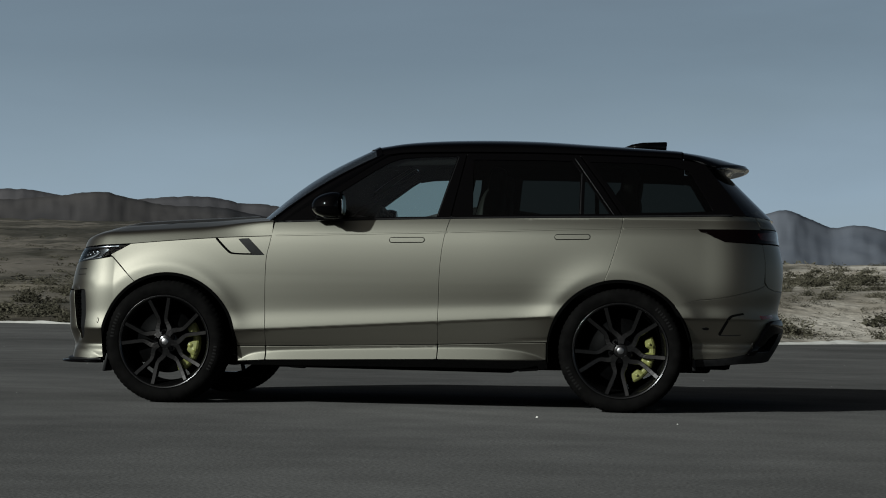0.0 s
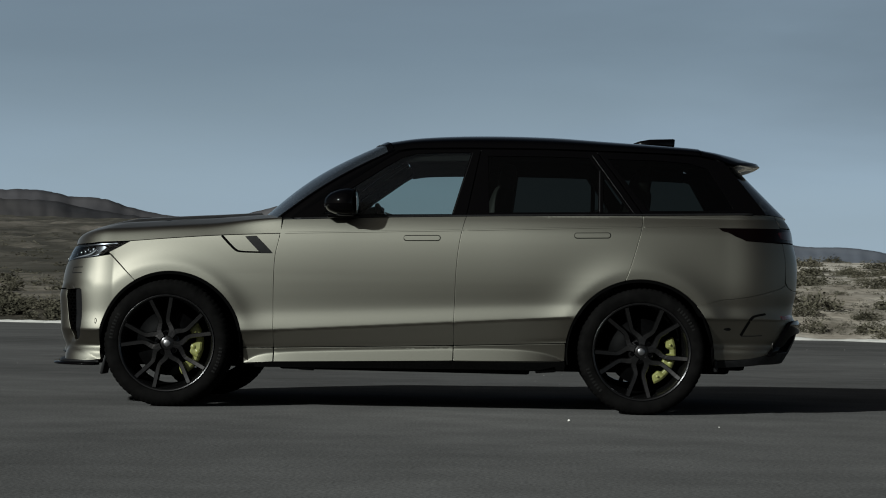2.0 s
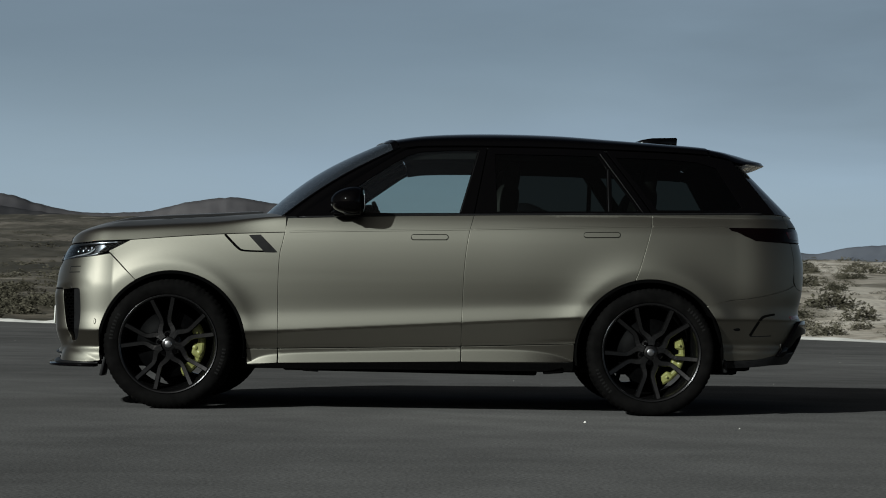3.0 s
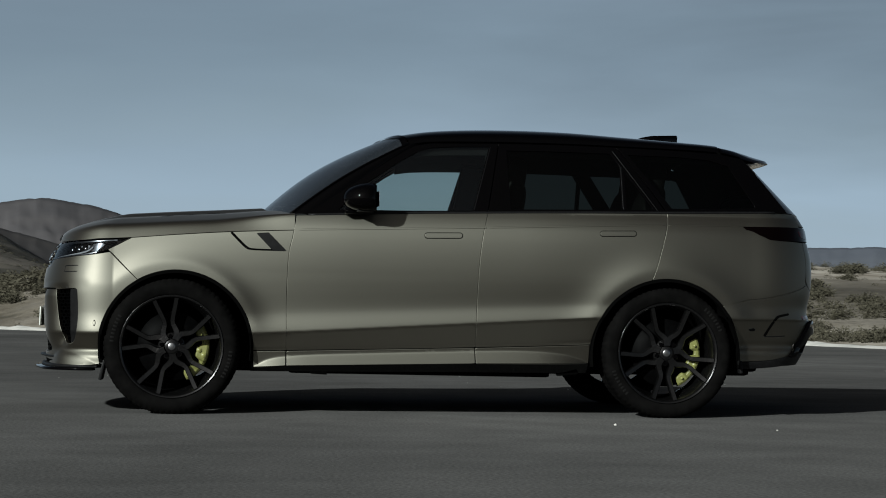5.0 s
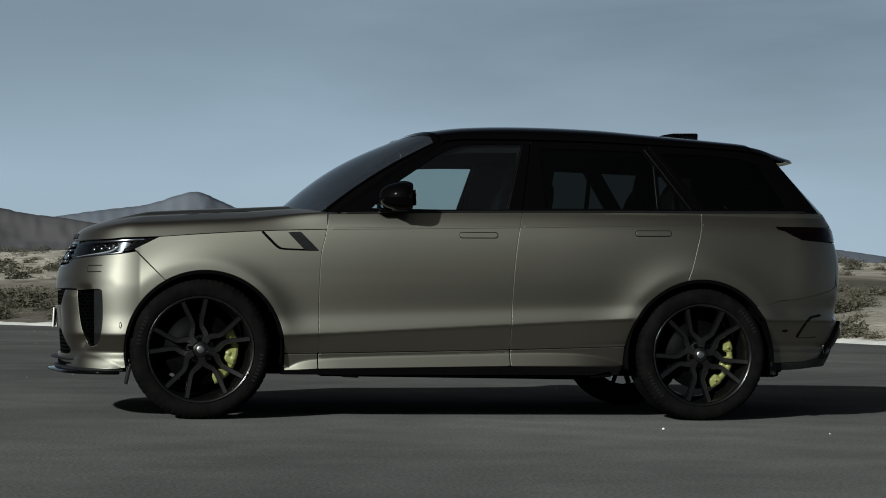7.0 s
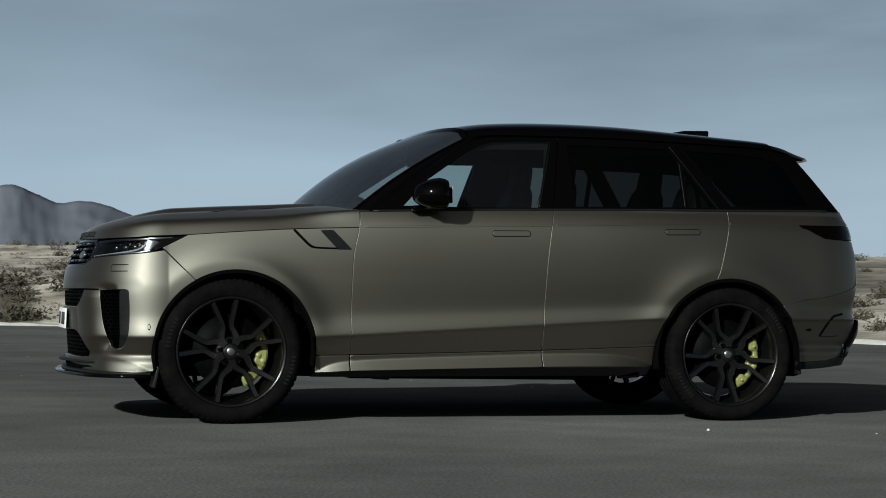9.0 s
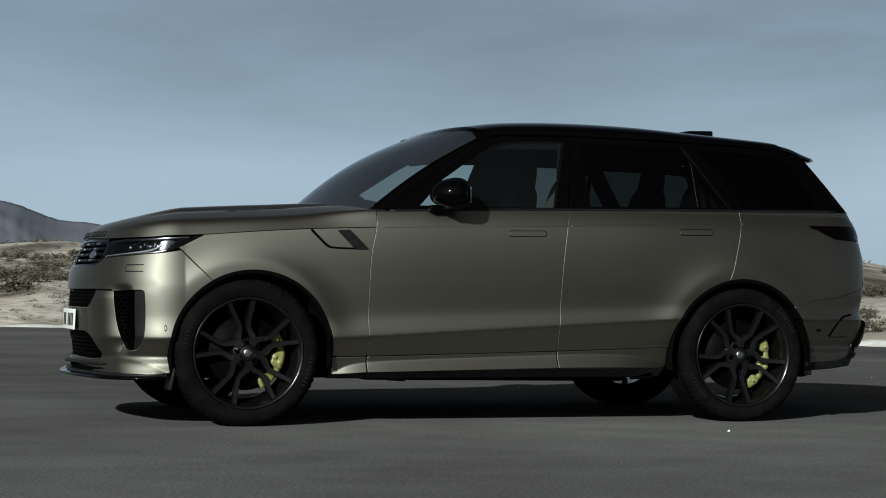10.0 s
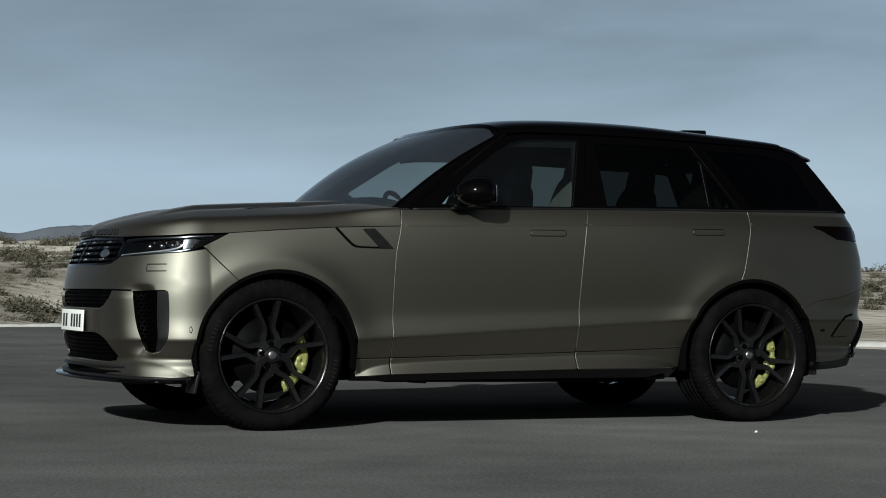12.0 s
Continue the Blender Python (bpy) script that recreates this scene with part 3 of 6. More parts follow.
CREST = [(-30, 1.2), (-8, 1.06), (-5, 1.10), (-2, 1.25), (3, 1.30), (5, 1.42), (12, 1.46), (16, 1.40), (20, 1.22), (24, 1.15), (28, 1.22), (30, 1.0), (32, 0.82), (37, 0.84), (60, 0.9)]
VALLEY = [(30, -1.4), (48, -0.8), (75, -0.05), (120, 0.40), (250, 0.85), (420, 1.45), (700, 1.80), (1000, 2.25), (1500, 2.42), (5000, 0.9)]


def ground_heights(xs, ys):
    d = pad_distance(xs, ys)
    az = np.degrees(np.arctan2(xs - STAND[0], ys - STAND[1]))
    r = np.hypot(xs - STAND[0], ys - STAND[1])
    crest = np.interp(az, *zip(*CREST))
    reach = np.clip(r - np.clip(d, 0, None), 15, 60) + 42
    top = 0.7 + reach * np.tan(np.radians(crest))
    bank = top * (0.25 * ease(d, 0, 8) + 0.75 * np.clip(d / 42, 0, 1) ** 1.15) * (d < 42) + (d >= 42) * (top + np.clip(d - 42, 0, 900) * 0.008)
    valley = (0.7 + r * np.tan(np.radians(np.interp(r, *zip(*VALLEY))))) * ease(d, 0, 14)
    left = ease(-az, 4.5, 9.0)
    front = ease(az, -95, -60) * (1 - ease(az, 60, 95))
    z = (bank * (1 - left) + valley * left) * front
    out = []
    for x, y, zz, dd, rr in zip(xs, ys, z, d, r):
        if dd <= 0:
            out.append(-0.05)
            continue
        n = noise.fractal(Vector((x * 0.05, y * 0.05, 3.1)), 0.9, 2.1, 5)
        m = noise.fractal(Vector((x * 0.5, y * 0.5, 7.7)), 0.9, 2.0, 3)
        k = min(dd / 10, 1.0)
        out.append(zz + k * (n * min(0.35 + max(rr - 80, 0) * 0.0022, 1.8) * (0.6 if rr < 90 else 1.0) + 0.06 * m) + 0.03 * min(dd, 1.0))
    return np.array(out), d, az, r


def soil_material():
    """Pale sand, brown scrubland and olive slopes, blended by what grows where."""
    m = bpy.data.materials.new("desert_soil")
    m.use_nodes = True
    t = m.node_tree
    p = t.nodes["Principled BSDF"]
    p.inputs["Roughness"].default_value = 0.95
    p.inputs["Specular IOR Level"].default_value = 0.1
    tex = t.nodes.new("ShaderNodeTexCoord")

    def ramp(scale, detail, stops, stretch=(1, 1, 1)):
        mp = t.nodes.new("ShaderNodeMapping")
        mp.inputs["Scale"].default_value = stretch
        t.links.new(tex.outputs["Object"], mp.inputs["Vector"])
        n = t.nodes.new("ShaderNodeTexNoise")
        n.inputs["Scale"].default_value, n.inputs["Detail"].default_value = scale, detail
        t.links.new(mp.outputs["Vector"], n.inputs["Vector"])
        r = t.nodes.new("ShaderNodeValToRGB")
        r.color_ramp.elements[0].position, r.color_ramp.elements[0].color = stops[0][0], (*stops[0][1], 1)
        r.color_ramp.elements[1].position, r.color_ramp.elements[1].color = stops[-1][0], (*stops[-1][1], 1)
        for pos, col in stops[1:-1]:
            e = r.color_ramp.elements.new(pos)
            e.color = (*col, 1)
        t.links.new(n.outputs["Fac"], r.inputs["Fac"])
        return r.outputs["Color"]

    def shrubs(scale, near, far, amount):
        """Dark dots of low growth, scattered by a cell pattern and thinned by a slow noise."""
        mp = t.nodes.new("ShaderNodeMapping")
        mp.inputs["Scale"].default_value = (1, 0.5, 0)
        t.links.new(tex.outputs["Object"], mp.inputs["Vector"])
        v = t.nodes.new("ShaderNodeTexVoronoi")
        v.inputs["Scale"].default_value = scale
        n = t.nodes.new("ShaderNodeTexNoise")
        n.inputs["Scale"].default_value, n.inputs["Detail"].default_value = scale * 0.22, 6.0
        t.links.new(mp.outputs["Vector"], v.inputs["Vector"])
        t.links.new(mp.outputs["Vector"], n.inputs["Vector"])
        reach = t.nodes.new("ShaderNodeMapRange")
        reach.inputs["From Min"].default_value, reach.inputs["From Max"].default_value = near, far
        reach.inputs["To Min"].default_value, reach.inputs["To Max"].default_value = 1.0, 0.0
        t.links.new(v.outputs["Distance"], reach.inputs["Value"])
        thin = t.nodes.new("ShaderNodeMapRange")
        thin.inputs["From Min"].default_value, thin.inputs["From Max"].default_value = 0.40, 0.58
        thin.inputs["To Max"].default_value = amount
        t.links.new(n.outputs["Fac"], thin.inputs["Value"])
        k = t.nodes.new("ShaderNodeMath")
        k.operation = "MULTIPLY"
        t.links.new(reach.outputs["Result"], k.inputs[0])
        t.links.new(thin.outputs["Result"], k.inputs[1])
        return k.outputs[0]

    sand = ramp(0.45, 8.0, ((0.28, (0.22, 0.188, 0.152)), (0.44, (0.36, 0.322, 0.272)), (0.62, (0.54, 0.495, 0.435))))
    brown = ramp(0.16, 10.0, ((0.38, (0.040, 0.035, 0.027)), (0.5, (0.074, 0.064, 0.049)), (0.62, (0.18, 0.158, 0.125))), (1, 0.45, 1))
    olive = ramp(0.022, 12.0, ((0.40, (0.030, 0.029, 0.024)), (0.50, (0.054, 0.050, 0.041)), (0.62, (0.17, 0.150, 0.128))), (1, 0.30, 1))
    near = t.nodes.new("ShaderNodeAttribute")
    near.attribute_name = "growth"
    split = t.nodes.new("ShaderNodeSeparateXYZ")
    t.links.new(near.outputs["Vector"], split.inputs["Vector"])
    a = t.nodes.new("ShaderNodeMixRGB")
    b = t.nodes.new("ShaderNodeMixRGB")
    t.links.new(split.outputs["X"], a.inputs["Fac"])
    t.links.new(sand, a.inputs["Color1"])
    t.links.new(brown, a.inputs["Color2"])
    t.links.new(split.outputs["Y"], b.inputs["Fac"])
    t.links.new(a.outputs["Color"], b.inputs["Color1"])
    t.links.new(olive, b.inputs["Color2"])
    grown = b.outputs["Color"]
    for scale, lo, hi, amount in ((0.55, 0.22, 0.40, 0.75), (0.16, 0.20, 0.42, 0.80), (0.05, 0.15, 0.40, 0.6)):
        c = t.nodes.new("ShaderNodeMixRGB")
        c.inputs["Color2"].default_value = (0.040, 0.037, 0.026, 1)
        t.links.new(shrubs(scale, lo, hi, amount), c.inputs["Fac"])
        t.links.new(grown, c.inputs["Color1"])
        grown = c.outputs["Color"]
    t.links.new(grown, p.inputs["Base Color"])
    n = t.nodes.new("ShaderNodeTexNoise")
    n.inputs["Scale"].default_value, n.inputs["Detail"].default_value = 2.5, 8.0
    k = t.nodes.new("ShaderNodeBump")
    k.inputs["Strength"].default_value, k.inputs["Distance"].default_value = 0.8, 0.15
    t.links.new(tex.outputs["Object"], n.inputs["Vector"])
    t.links.new(n.outputs["Fac"], k.inputs["Height"])
    t.links.new(k.outputs["Normal"], p.inputs["Normal"])
    return m


fine = np.concatenate([np.arange(-180, -26, 4.0), np.arange(-26, 42, 0.22), np.arange(42, 180, 4.0)])
rings = np.concatenate([np.arange(2, 30, 4.0), 30 * (4800 / 30) ** (np.arange(0, 150) / 149)])
AZ, RR = np.meshgrid(np.radians(fine), rings, indexing="ij")
gx, gy = (STAND[0] + RR * np.sin(AZ)).ravel(), (STAND[1] + RR * np.cos(AZ)).ravel()
gz, gd, ga, gr = ground_heights(gx, gy)
na, nr = AZ.shape
faces = [(i * nr + j, ((i + 1) % na) * nr + j, ((i + 1) % na) * nr + j + 1, i * nr + j + 1) for i in range(na) for j in range(nr - 1)]
faces.append(tuple(i * nr for i in range(na)))
ground = mesh_part("ground", list(zip(gx, gy, gz)), [f[::-1] for f in faces], soil_material(), None, "pale sandy desert ground with scrubland and far slopes")
tagged(ground, category="ground", kind="structure")
grow = ground.data.attributes.new("growth", "FLOAT_VECTOR", "POINT")
patch = np.array([noise.noise(Vector((x * 0.03, y * 0.03, 0.5))) for x, y in zip(gx, gy)])
left_land = ease(-ga, 3.5, 8.5)
right_land = ease(ga, 14.5, 17.5)
verge = (1 - ease(gd, 5, 12)) * ease(ga, -6.5, -4.0) * (1 - ease(ga, 0.2, 1.6))
g_x = np.clip(0.75 * verge + left_land * 0.85 + right_land * (0.22 + 0.7 * patch) + 0.35 * ease(patch, 0.1, 0.5), 0, 1)
g_y = np.clip(ease(gr, 130, 260) * (0.95 - 0.2 * left_land), 0, 1)
grow.data.foreach_set("vector", np.stack([g_x, g_y, np.zeros_like(g_x)], 1).ravel())

# paved area
bm = bmesh.new()
rim_pts = curve([(*p, 0.0) for p in PAD[:16]], 5) + [(*p, 0.0) for p in PAD[16:]]
bm.faces.new([bm.verts.new(p) for p in rim_pts])
bmesh.ops.triangulate(bm, faces=bm.faces)
bmesh.ops.recalc_face_normals(bm, faces=bm.faces)
if sum(f.normal.z for f in bm.faces) < 0:
    bmesh.ops.reverse_faces(bm, faces=bm.faces)
pavement = part("pavement", bm, ASPHALT, None, "worn dark grey asphalt with pale stains", smooth=False)
tagged(pavement, category="asphalt", kind="structure")

# pale gravel heaped along the edge
verts, faces = [], []
line = []
for (a, b), (c, d) in zip(PAD[1:17], PAD[2:18]):
    n = max(2, int(math.hypot(c - a, d - b) / 0.22))
    line += [(a + (c - a) * k / n, b + (d - b) * k / n) for k in range(n)]
for k, (x, y) in enumerate(line):
    x2, y2 = line[min(k + 1, len(line) - 1)]
    x1, y1 = line[max(k - 1, 0)]
    n = Vector((-(y2 - y1), x2 - x1)).normalized()
    h = 0.075 + 0.065 * noise.fractal(Vector((k * 0.11, 0.3, 0)), 0.8, 2, 4)
    for off, z in ((-0.34, -0.01), (-0.18, 0.55), (-0.02, 1.0), (0.2, 0.8), (0.5, 0.3), (0.9, -0.2)):
        w = off + 0.10 * noise.noise(Vector((k * 0.3, off * 9, 2)))
        verts.append((x + n.x * w, y + n.y * w, max(0.0, h) * z * (0.8 + 0.5 * noise.noise(Vector((k * 0.6, off * 7, 5)))) + 0.002))
m = 6
faces = [(i * m + j, i * m + j + 1, (i + 1) * m + j + 1, (i + 1) * m + j) for i in range(len(line) - 1) for j in range(m - 1)]
tagged(mesh_part("gravel_edge", verts, faces, EDGE, None, "pale gravel heaped along the asphalt's edge"), category="gravel", kind="stuff")


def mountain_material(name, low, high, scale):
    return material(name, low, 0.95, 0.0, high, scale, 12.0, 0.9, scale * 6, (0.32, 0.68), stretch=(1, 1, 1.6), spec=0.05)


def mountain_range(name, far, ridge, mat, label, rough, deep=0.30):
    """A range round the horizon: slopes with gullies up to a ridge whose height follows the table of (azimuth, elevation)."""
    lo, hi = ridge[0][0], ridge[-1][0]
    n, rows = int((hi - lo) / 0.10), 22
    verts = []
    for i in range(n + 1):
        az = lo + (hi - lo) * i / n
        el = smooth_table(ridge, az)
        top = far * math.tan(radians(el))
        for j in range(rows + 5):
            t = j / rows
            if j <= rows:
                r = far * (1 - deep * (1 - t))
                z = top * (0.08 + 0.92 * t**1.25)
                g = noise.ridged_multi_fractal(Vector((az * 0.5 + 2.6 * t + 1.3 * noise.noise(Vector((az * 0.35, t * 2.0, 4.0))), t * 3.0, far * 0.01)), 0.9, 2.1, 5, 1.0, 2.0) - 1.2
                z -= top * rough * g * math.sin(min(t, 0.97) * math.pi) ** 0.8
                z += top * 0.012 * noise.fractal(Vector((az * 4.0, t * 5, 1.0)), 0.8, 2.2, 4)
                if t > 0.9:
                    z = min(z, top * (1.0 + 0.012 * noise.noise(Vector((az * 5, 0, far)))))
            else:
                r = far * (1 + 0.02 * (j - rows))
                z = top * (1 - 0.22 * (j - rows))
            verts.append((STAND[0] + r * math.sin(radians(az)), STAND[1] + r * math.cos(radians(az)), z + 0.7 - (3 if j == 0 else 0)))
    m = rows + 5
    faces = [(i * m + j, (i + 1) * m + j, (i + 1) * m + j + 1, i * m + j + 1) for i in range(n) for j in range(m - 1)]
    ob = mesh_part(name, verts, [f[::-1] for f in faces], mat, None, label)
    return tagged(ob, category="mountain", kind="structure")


NEAR_HILLS = [(-40, 2.6), (-30, 2.9), (-24, 2.85), (-21, 3.0), (-19.5, 3.14), (-18.1, 3.30), (-17.3, 3.14), (-16.1, 2.95), (-14.6, 2.92), (-13.5, 2.72), (-12.3, 2.55), (-11, 2.44),
              (-9.5, 2.43), (-8.3, 2.3), (-7, 2.0), (-5.5, 1.6), (-4, 1.2)]
GREY_HILLS = [(-40, 3.0), (-26, 3.1), (-20.6, 3.33), (-19.5, 3.19), (-18.2, 3.0), (-17.2, 3.1), (-15.7, 3.23), (-14.75, 3.21), (-14, 3.06), (-13.1, 3.02), (-12.1, 2.74), (-11, 2.55),
              (-9.3, 2.58), (-8.5, 2.73), (-7.7, 2.93), (-6.5, 3.08), (-5.7, 3.0), (-4.9, 2.87), (-4.1, 2.64), (-3.3, 2.45), (-2.5, 2.30), (-1.5, 2.20), (0, 1.95), (1.5, 1.5)]
BLUE_RANGE = [(-6, 1.6), (-3, 2.05), (-2.2, 2.17), (-0.6, 2.44), (0.9, 2.66), (1.9, 2.98), (2.42, 3.07), (3.15, 2.80), (3.75, 2.56), (4.4, 2.63), (5.1, 2.54), (5.9, 2.24), (6.5, 2.07),
              (7.2, 2.02), (8.0, 1.90), (9.2, 1.88), (10, 1.80), (11.0, 1.63), (12.1, 1.84), (13.6, 1.92), (17.8, 1.94), (18.5, 1.97), (19.9, 1.76), (21.7, 1.57), (25, 1.1), (30, 0.6)]
# ranges turn paler and bluer with distance: haze is put into their colours
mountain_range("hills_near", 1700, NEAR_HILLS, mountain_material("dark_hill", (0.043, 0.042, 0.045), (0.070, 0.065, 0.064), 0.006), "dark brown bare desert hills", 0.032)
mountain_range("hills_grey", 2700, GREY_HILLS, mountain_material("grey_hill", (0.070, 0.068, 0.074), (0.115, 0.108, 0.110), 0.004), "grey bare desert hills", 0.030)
mountain_range("mountains_far", 4200, BLUE_RANGE, mountain_material("hazed_mountain", (0.104, 0.117, 0.144), (0.145, 0.157, 0.182), 0.003), "distant mountains, blue grey with haze", 0.026)


# ---- scrub on the banks ----
def bush_blades(rng, count):
    """Random thin leaves and twigs filling a low dome of unit size."""
    a = rng.uniform(0, 2 * np.pi, count)
    e = np.arcsin(rng.uniform(0.0, 1.0, count))
    rad = rng.uniform(0.35, 1.0, count) ** 0.6 * (0.75 + 0.25 * np.sin(3 * a + rng.uniform(0, 6)) + 0.12 * np.sin(7 * a))
    c = np.stack([rad * np.cos(e) * np.cos(a), rad * np.cos(e) * np.sin(a), 0.72 * rad * np.sin(e)], 1)
    d = c + rng.normal(0, 0.45, c.shape)
    d /= np.linalg.norm(d, axis=1)[:, None]
    s = np.cross(d, rng.normal(0, 1, c.shape))
    s /= np.linalg.norm(s, axis=1)[:, None]
    long, wide = rng.uniform(0.045, 0.115, (count, 1)), rng.uniform(0.020, 0.048, (count, 1))
    return np.stack([c - s * wide - d * long * 0.4, c + s * wide - d * long * 0.4, c + s * wide * 0.4 + d * long, c - s * wide * 0.6 + d * long * 0.8], 1)


rng = np.random.default_rng(5)
spots = []
while len(spots) < 4600:
    az = rng.uniform(-24, 41) if rng.random() < 0.60 else rng.uniform(15.5, 22) if rng.random() < 0.25 else rng.uniform(1.5, 14) if rng.random() < 0.75 else rng.uniform(-10, -1)
    if rng.random() < 0.07:
        az, d_out = rng.uniform(-4.8, 0.8), rng.uniform(0.9, 9)
    else:
        d_out = rng.uniform(0.8, 100) if rng.random() < 0.7 else rng.uniform(0.8, 30)
    # walk out from the edge along this bearing
    s, c = math.sin(radians(az)), math.cos(radians(az))
    rr = np.arange(18, 75, 0.5)
    dd = pad_distance(STAND[0] + rr * s, STAND[1] + rr * c)
    edge = rr[np.argmax(dd > 0)] if (dd > 0).any() else 60
    r = edge + d_out
    # bare sandy tracks cross the scrub
    if az > 14 and (4.5 < d_out + 0.12 * (az - 18) < 7.5 or 15 < d_out - 0.2 * (az - 18) < 20) and rng.random() < 0.88:
        continue
    if noise.noise(Vector((r * s * 0.06, r * c * 0.06, 9.0))) < rng.uniform(-0.5, 0.25):
        continue
    spots.append((STAND[0] + r * s, STAND[1] + r * c, d_out, az, r))
sx, sy = np.array([p[0] for p in spots]), np.array([p[1] for p in spots])
sz, sd, _, _ = ground_heights(sx, sy)
quads, singles, far_out = [], [], []
for (x, y, d_out, az, r), z, dist in zip(spots, sz, sd):
    if dist < 0.7:
        continue
    small = rng.random() < (0.93 if 1 < az < 14.5 else 0.85 if -4 < az < 16.5 else 0.62)
    size = (rng.uniform(0.10, 0.24) if small else rng.uniform(0.25, 0.60) * (1.35 if rng.random() < 0.12 else 1.0)) * (1.0 + r * 0.003)
    if az > 16.5:
        size *= 0.72
    elif az < -6:
        size *= 1.15
    elif d_out > 6:
        size *= 0.85
    k = bush_blades(rng, 110 if small else 520 if d_out < 45 else 200) * size
    turn = rng.uniform(0, 6.28)
    ca, sa = math.cos(turn), math.sin(turn)
    kx = k[..., 0] * ca * rng.uniform(0.8, 1.5) - k[..., 1] * sa
    ky = k[..., 0] * sa + k[..., 1] * ca
    leaves = np.stack([kx + x, ky + y, np.maximum(k[..., 2], -0.02) + z - 0.03], -1)
    if not small and 0.7 < dist < 10 and len(singles) < 120:
        singles.append(leaves.reshape(-1, 3))
    else:
        quads.append(leaves)
# low growth far out on the plain
for _ in range(3600):
    az, r = rng.uniform(-25, 40), 95 * math.exp(rng.uniform(0, 2.1))
    if noise.noise(Vector((az * 0.35, math.log(r) * 6, 4.0))) < rng.uniform(-0.3, 0.2):
        continue
    far_out.append((STAND[0] + r * math.sin(radians(az)), STAND[1] + r * math.cos(radians(az)), (0.30 + r * 0.0015) * rng.uniform(0.6, 1.4)))
fz = ground_heights(np.array([p[0] for p in far_out]), np.array([p[1] for p in far_out]))[0]
for (x, y, size), z in zip(far_out, fz):
    k = bush_blades(rng, 30) * size
    k = k.mean(1, keepdims=True) + (k - k.mean(1, keepdims=True)) * 2.2
    quads.append(k * np.array([1.4, 1.4, 1.0]) + np.array([x, y, z - 0.05]))
quads = np.concatenate(quads).reshape(-1, 3)
bushes = mesh_part("scrub_bushes", quads.tolist(), [(i, i + 1, i + 2, i + 3) for i in range(0, len(quads), 4)], SCRUB, None, "dry brown and olive desert scrub on the banks")
tagged(bushes, category="scrub", kind="stuff")
for poly in bushes.data.polygons:
    poly.use_smooth = False

# the large bushes along the asphalt stand singly
for leaves in singles:
    bush = mesh_part("scrub_bush", leaves.tolist(), [(i, i + 1, i + 2, i + 3) for i in range(0, len(leaves), 4)], SCRUB, None, "dry olive brown desert bush on pale sand")
    tagged(bush, category="bush", group="bushes along the asphalt")
    for poly in bush.data.polygons:
        poly.use_smooth = False

# loose pale stones on the asphalt
verts, faces = [], []
stones = [(1.04, -1.72, 0.011)] + [(rng.uniform(-9, 9), rng.uniform(-6, 24), rng.uniform(0.002, 0.006)) for _ in range(90)]
for x, y, r in stones:
    if -2.6 < x < 2.7 and -1.2 < y < 1.2:
        continue
    k = len(verts)
    for a in range(6):
        w = r * rng.uniform(0.7, 1.2)
        verts.append((x + w * math.cos(a * 1.047), y + w * math.sin(a * 1.047), 0.001))
    for a in range(6):
        w = r * rng.uniform(0.4, 0.75)
        verts.append((x + w * math.cos(a * 1.047 + 0.3), y + w * math.sin(a * 1.047 + 0.3), r * rng.uniform(0.6, 1.1)))
    for a in range(6):
        b = (a + 1) % 6
        faces.append((k + a, k + b, k + 6 + b, k + 6 + a))
    faces.append(tuple(k + 6 + a for a in range(6)))
tagged(mesh_part("loose_stones", verts, faces, EDGE, None, "small pale stones scattered on the asphalt"), category="stones", kind="stuff")


# ---- the car ----
car = new("car")
tagged(car, "satin olive gold sport utility car with black roof, parked on asphalt", "car")

ARCH_FC, ARCH_RC = (-1.475, 0.398, 0.459), (1.490, 0.379, 0.468)
BELT = [(-0.765, 1.197), (-0.2, 1.217), (0.378, 1.232), (1.0, 1.245), (1.499, 1.254), (2.0, 1.266), (2.25, 1.271), (2.5, 1.268), (3.12, 1.262)]
SEAM_1 = curve([(-0.770, 1.197), (-0.776, 1.152), (-0.792, 1.060), (-0.814, 0.950), (-0.822, 0.727), (-0.820, 0.505), (-0.819, 0.386)], 5)
SEAM_2 = curve([(0.390, 1.232), (0.376, 1.183), (0.352, 1.073), (0.332, 0.890), (0.322, 0.600), (0.319, 0.417)], 5)
SEAM_3 = curve([(1.503, 1.254), (1.496, 1.176), (1.463, 1.050), (1.418, 0.905), (1.392, 0.838)], 5)
BONNET_LINE = [(-3.09, 1.038), (-2.85, 1.030), (-2.65, 1.024), (-2.21, 1.028), (-1.95, 1.036), (-1.745, 1.046), (-1.478, 1.068), (-1.171, 1.089),
               (-0.775, 1.106)]
SILL_LINE = [(-1.02, 0.383), (-0.819, 0.385), (0.319, 0.416), (1.025, 0.442)]


def ang(c, x, z):
    """The angle of a point on an arch, from -30 to 330 degrees."""
    return (math.degrees(math.atan2(z - c[1], x - c[0])) + 30) % 360 - 30


def belt_between(a, b):
    return [(x, smooth_table(BELT, x)) for x in [a + (b - a) * k / 10 for k in range(11)]]


front_arch = lambda a0, a1: arc(*ARCH_FC, a0, a1)
rear_arch = lambda a0, a1: arc(*ARCH_RC, a0, a1)
A_SEAM = ang(ARCH_FC, -1.714, 0.811)
A_SILL_F = ang(ARCH_FC, -1.018, 0.383)
R_SEAM3 = ang(ARCH_RC, 1.392, 0.838)
R_SILL = ang(ARCH_RC, 1.026, 0.442)
R_CREASE = ang(ARCH_RC, 1.862, 0.700)

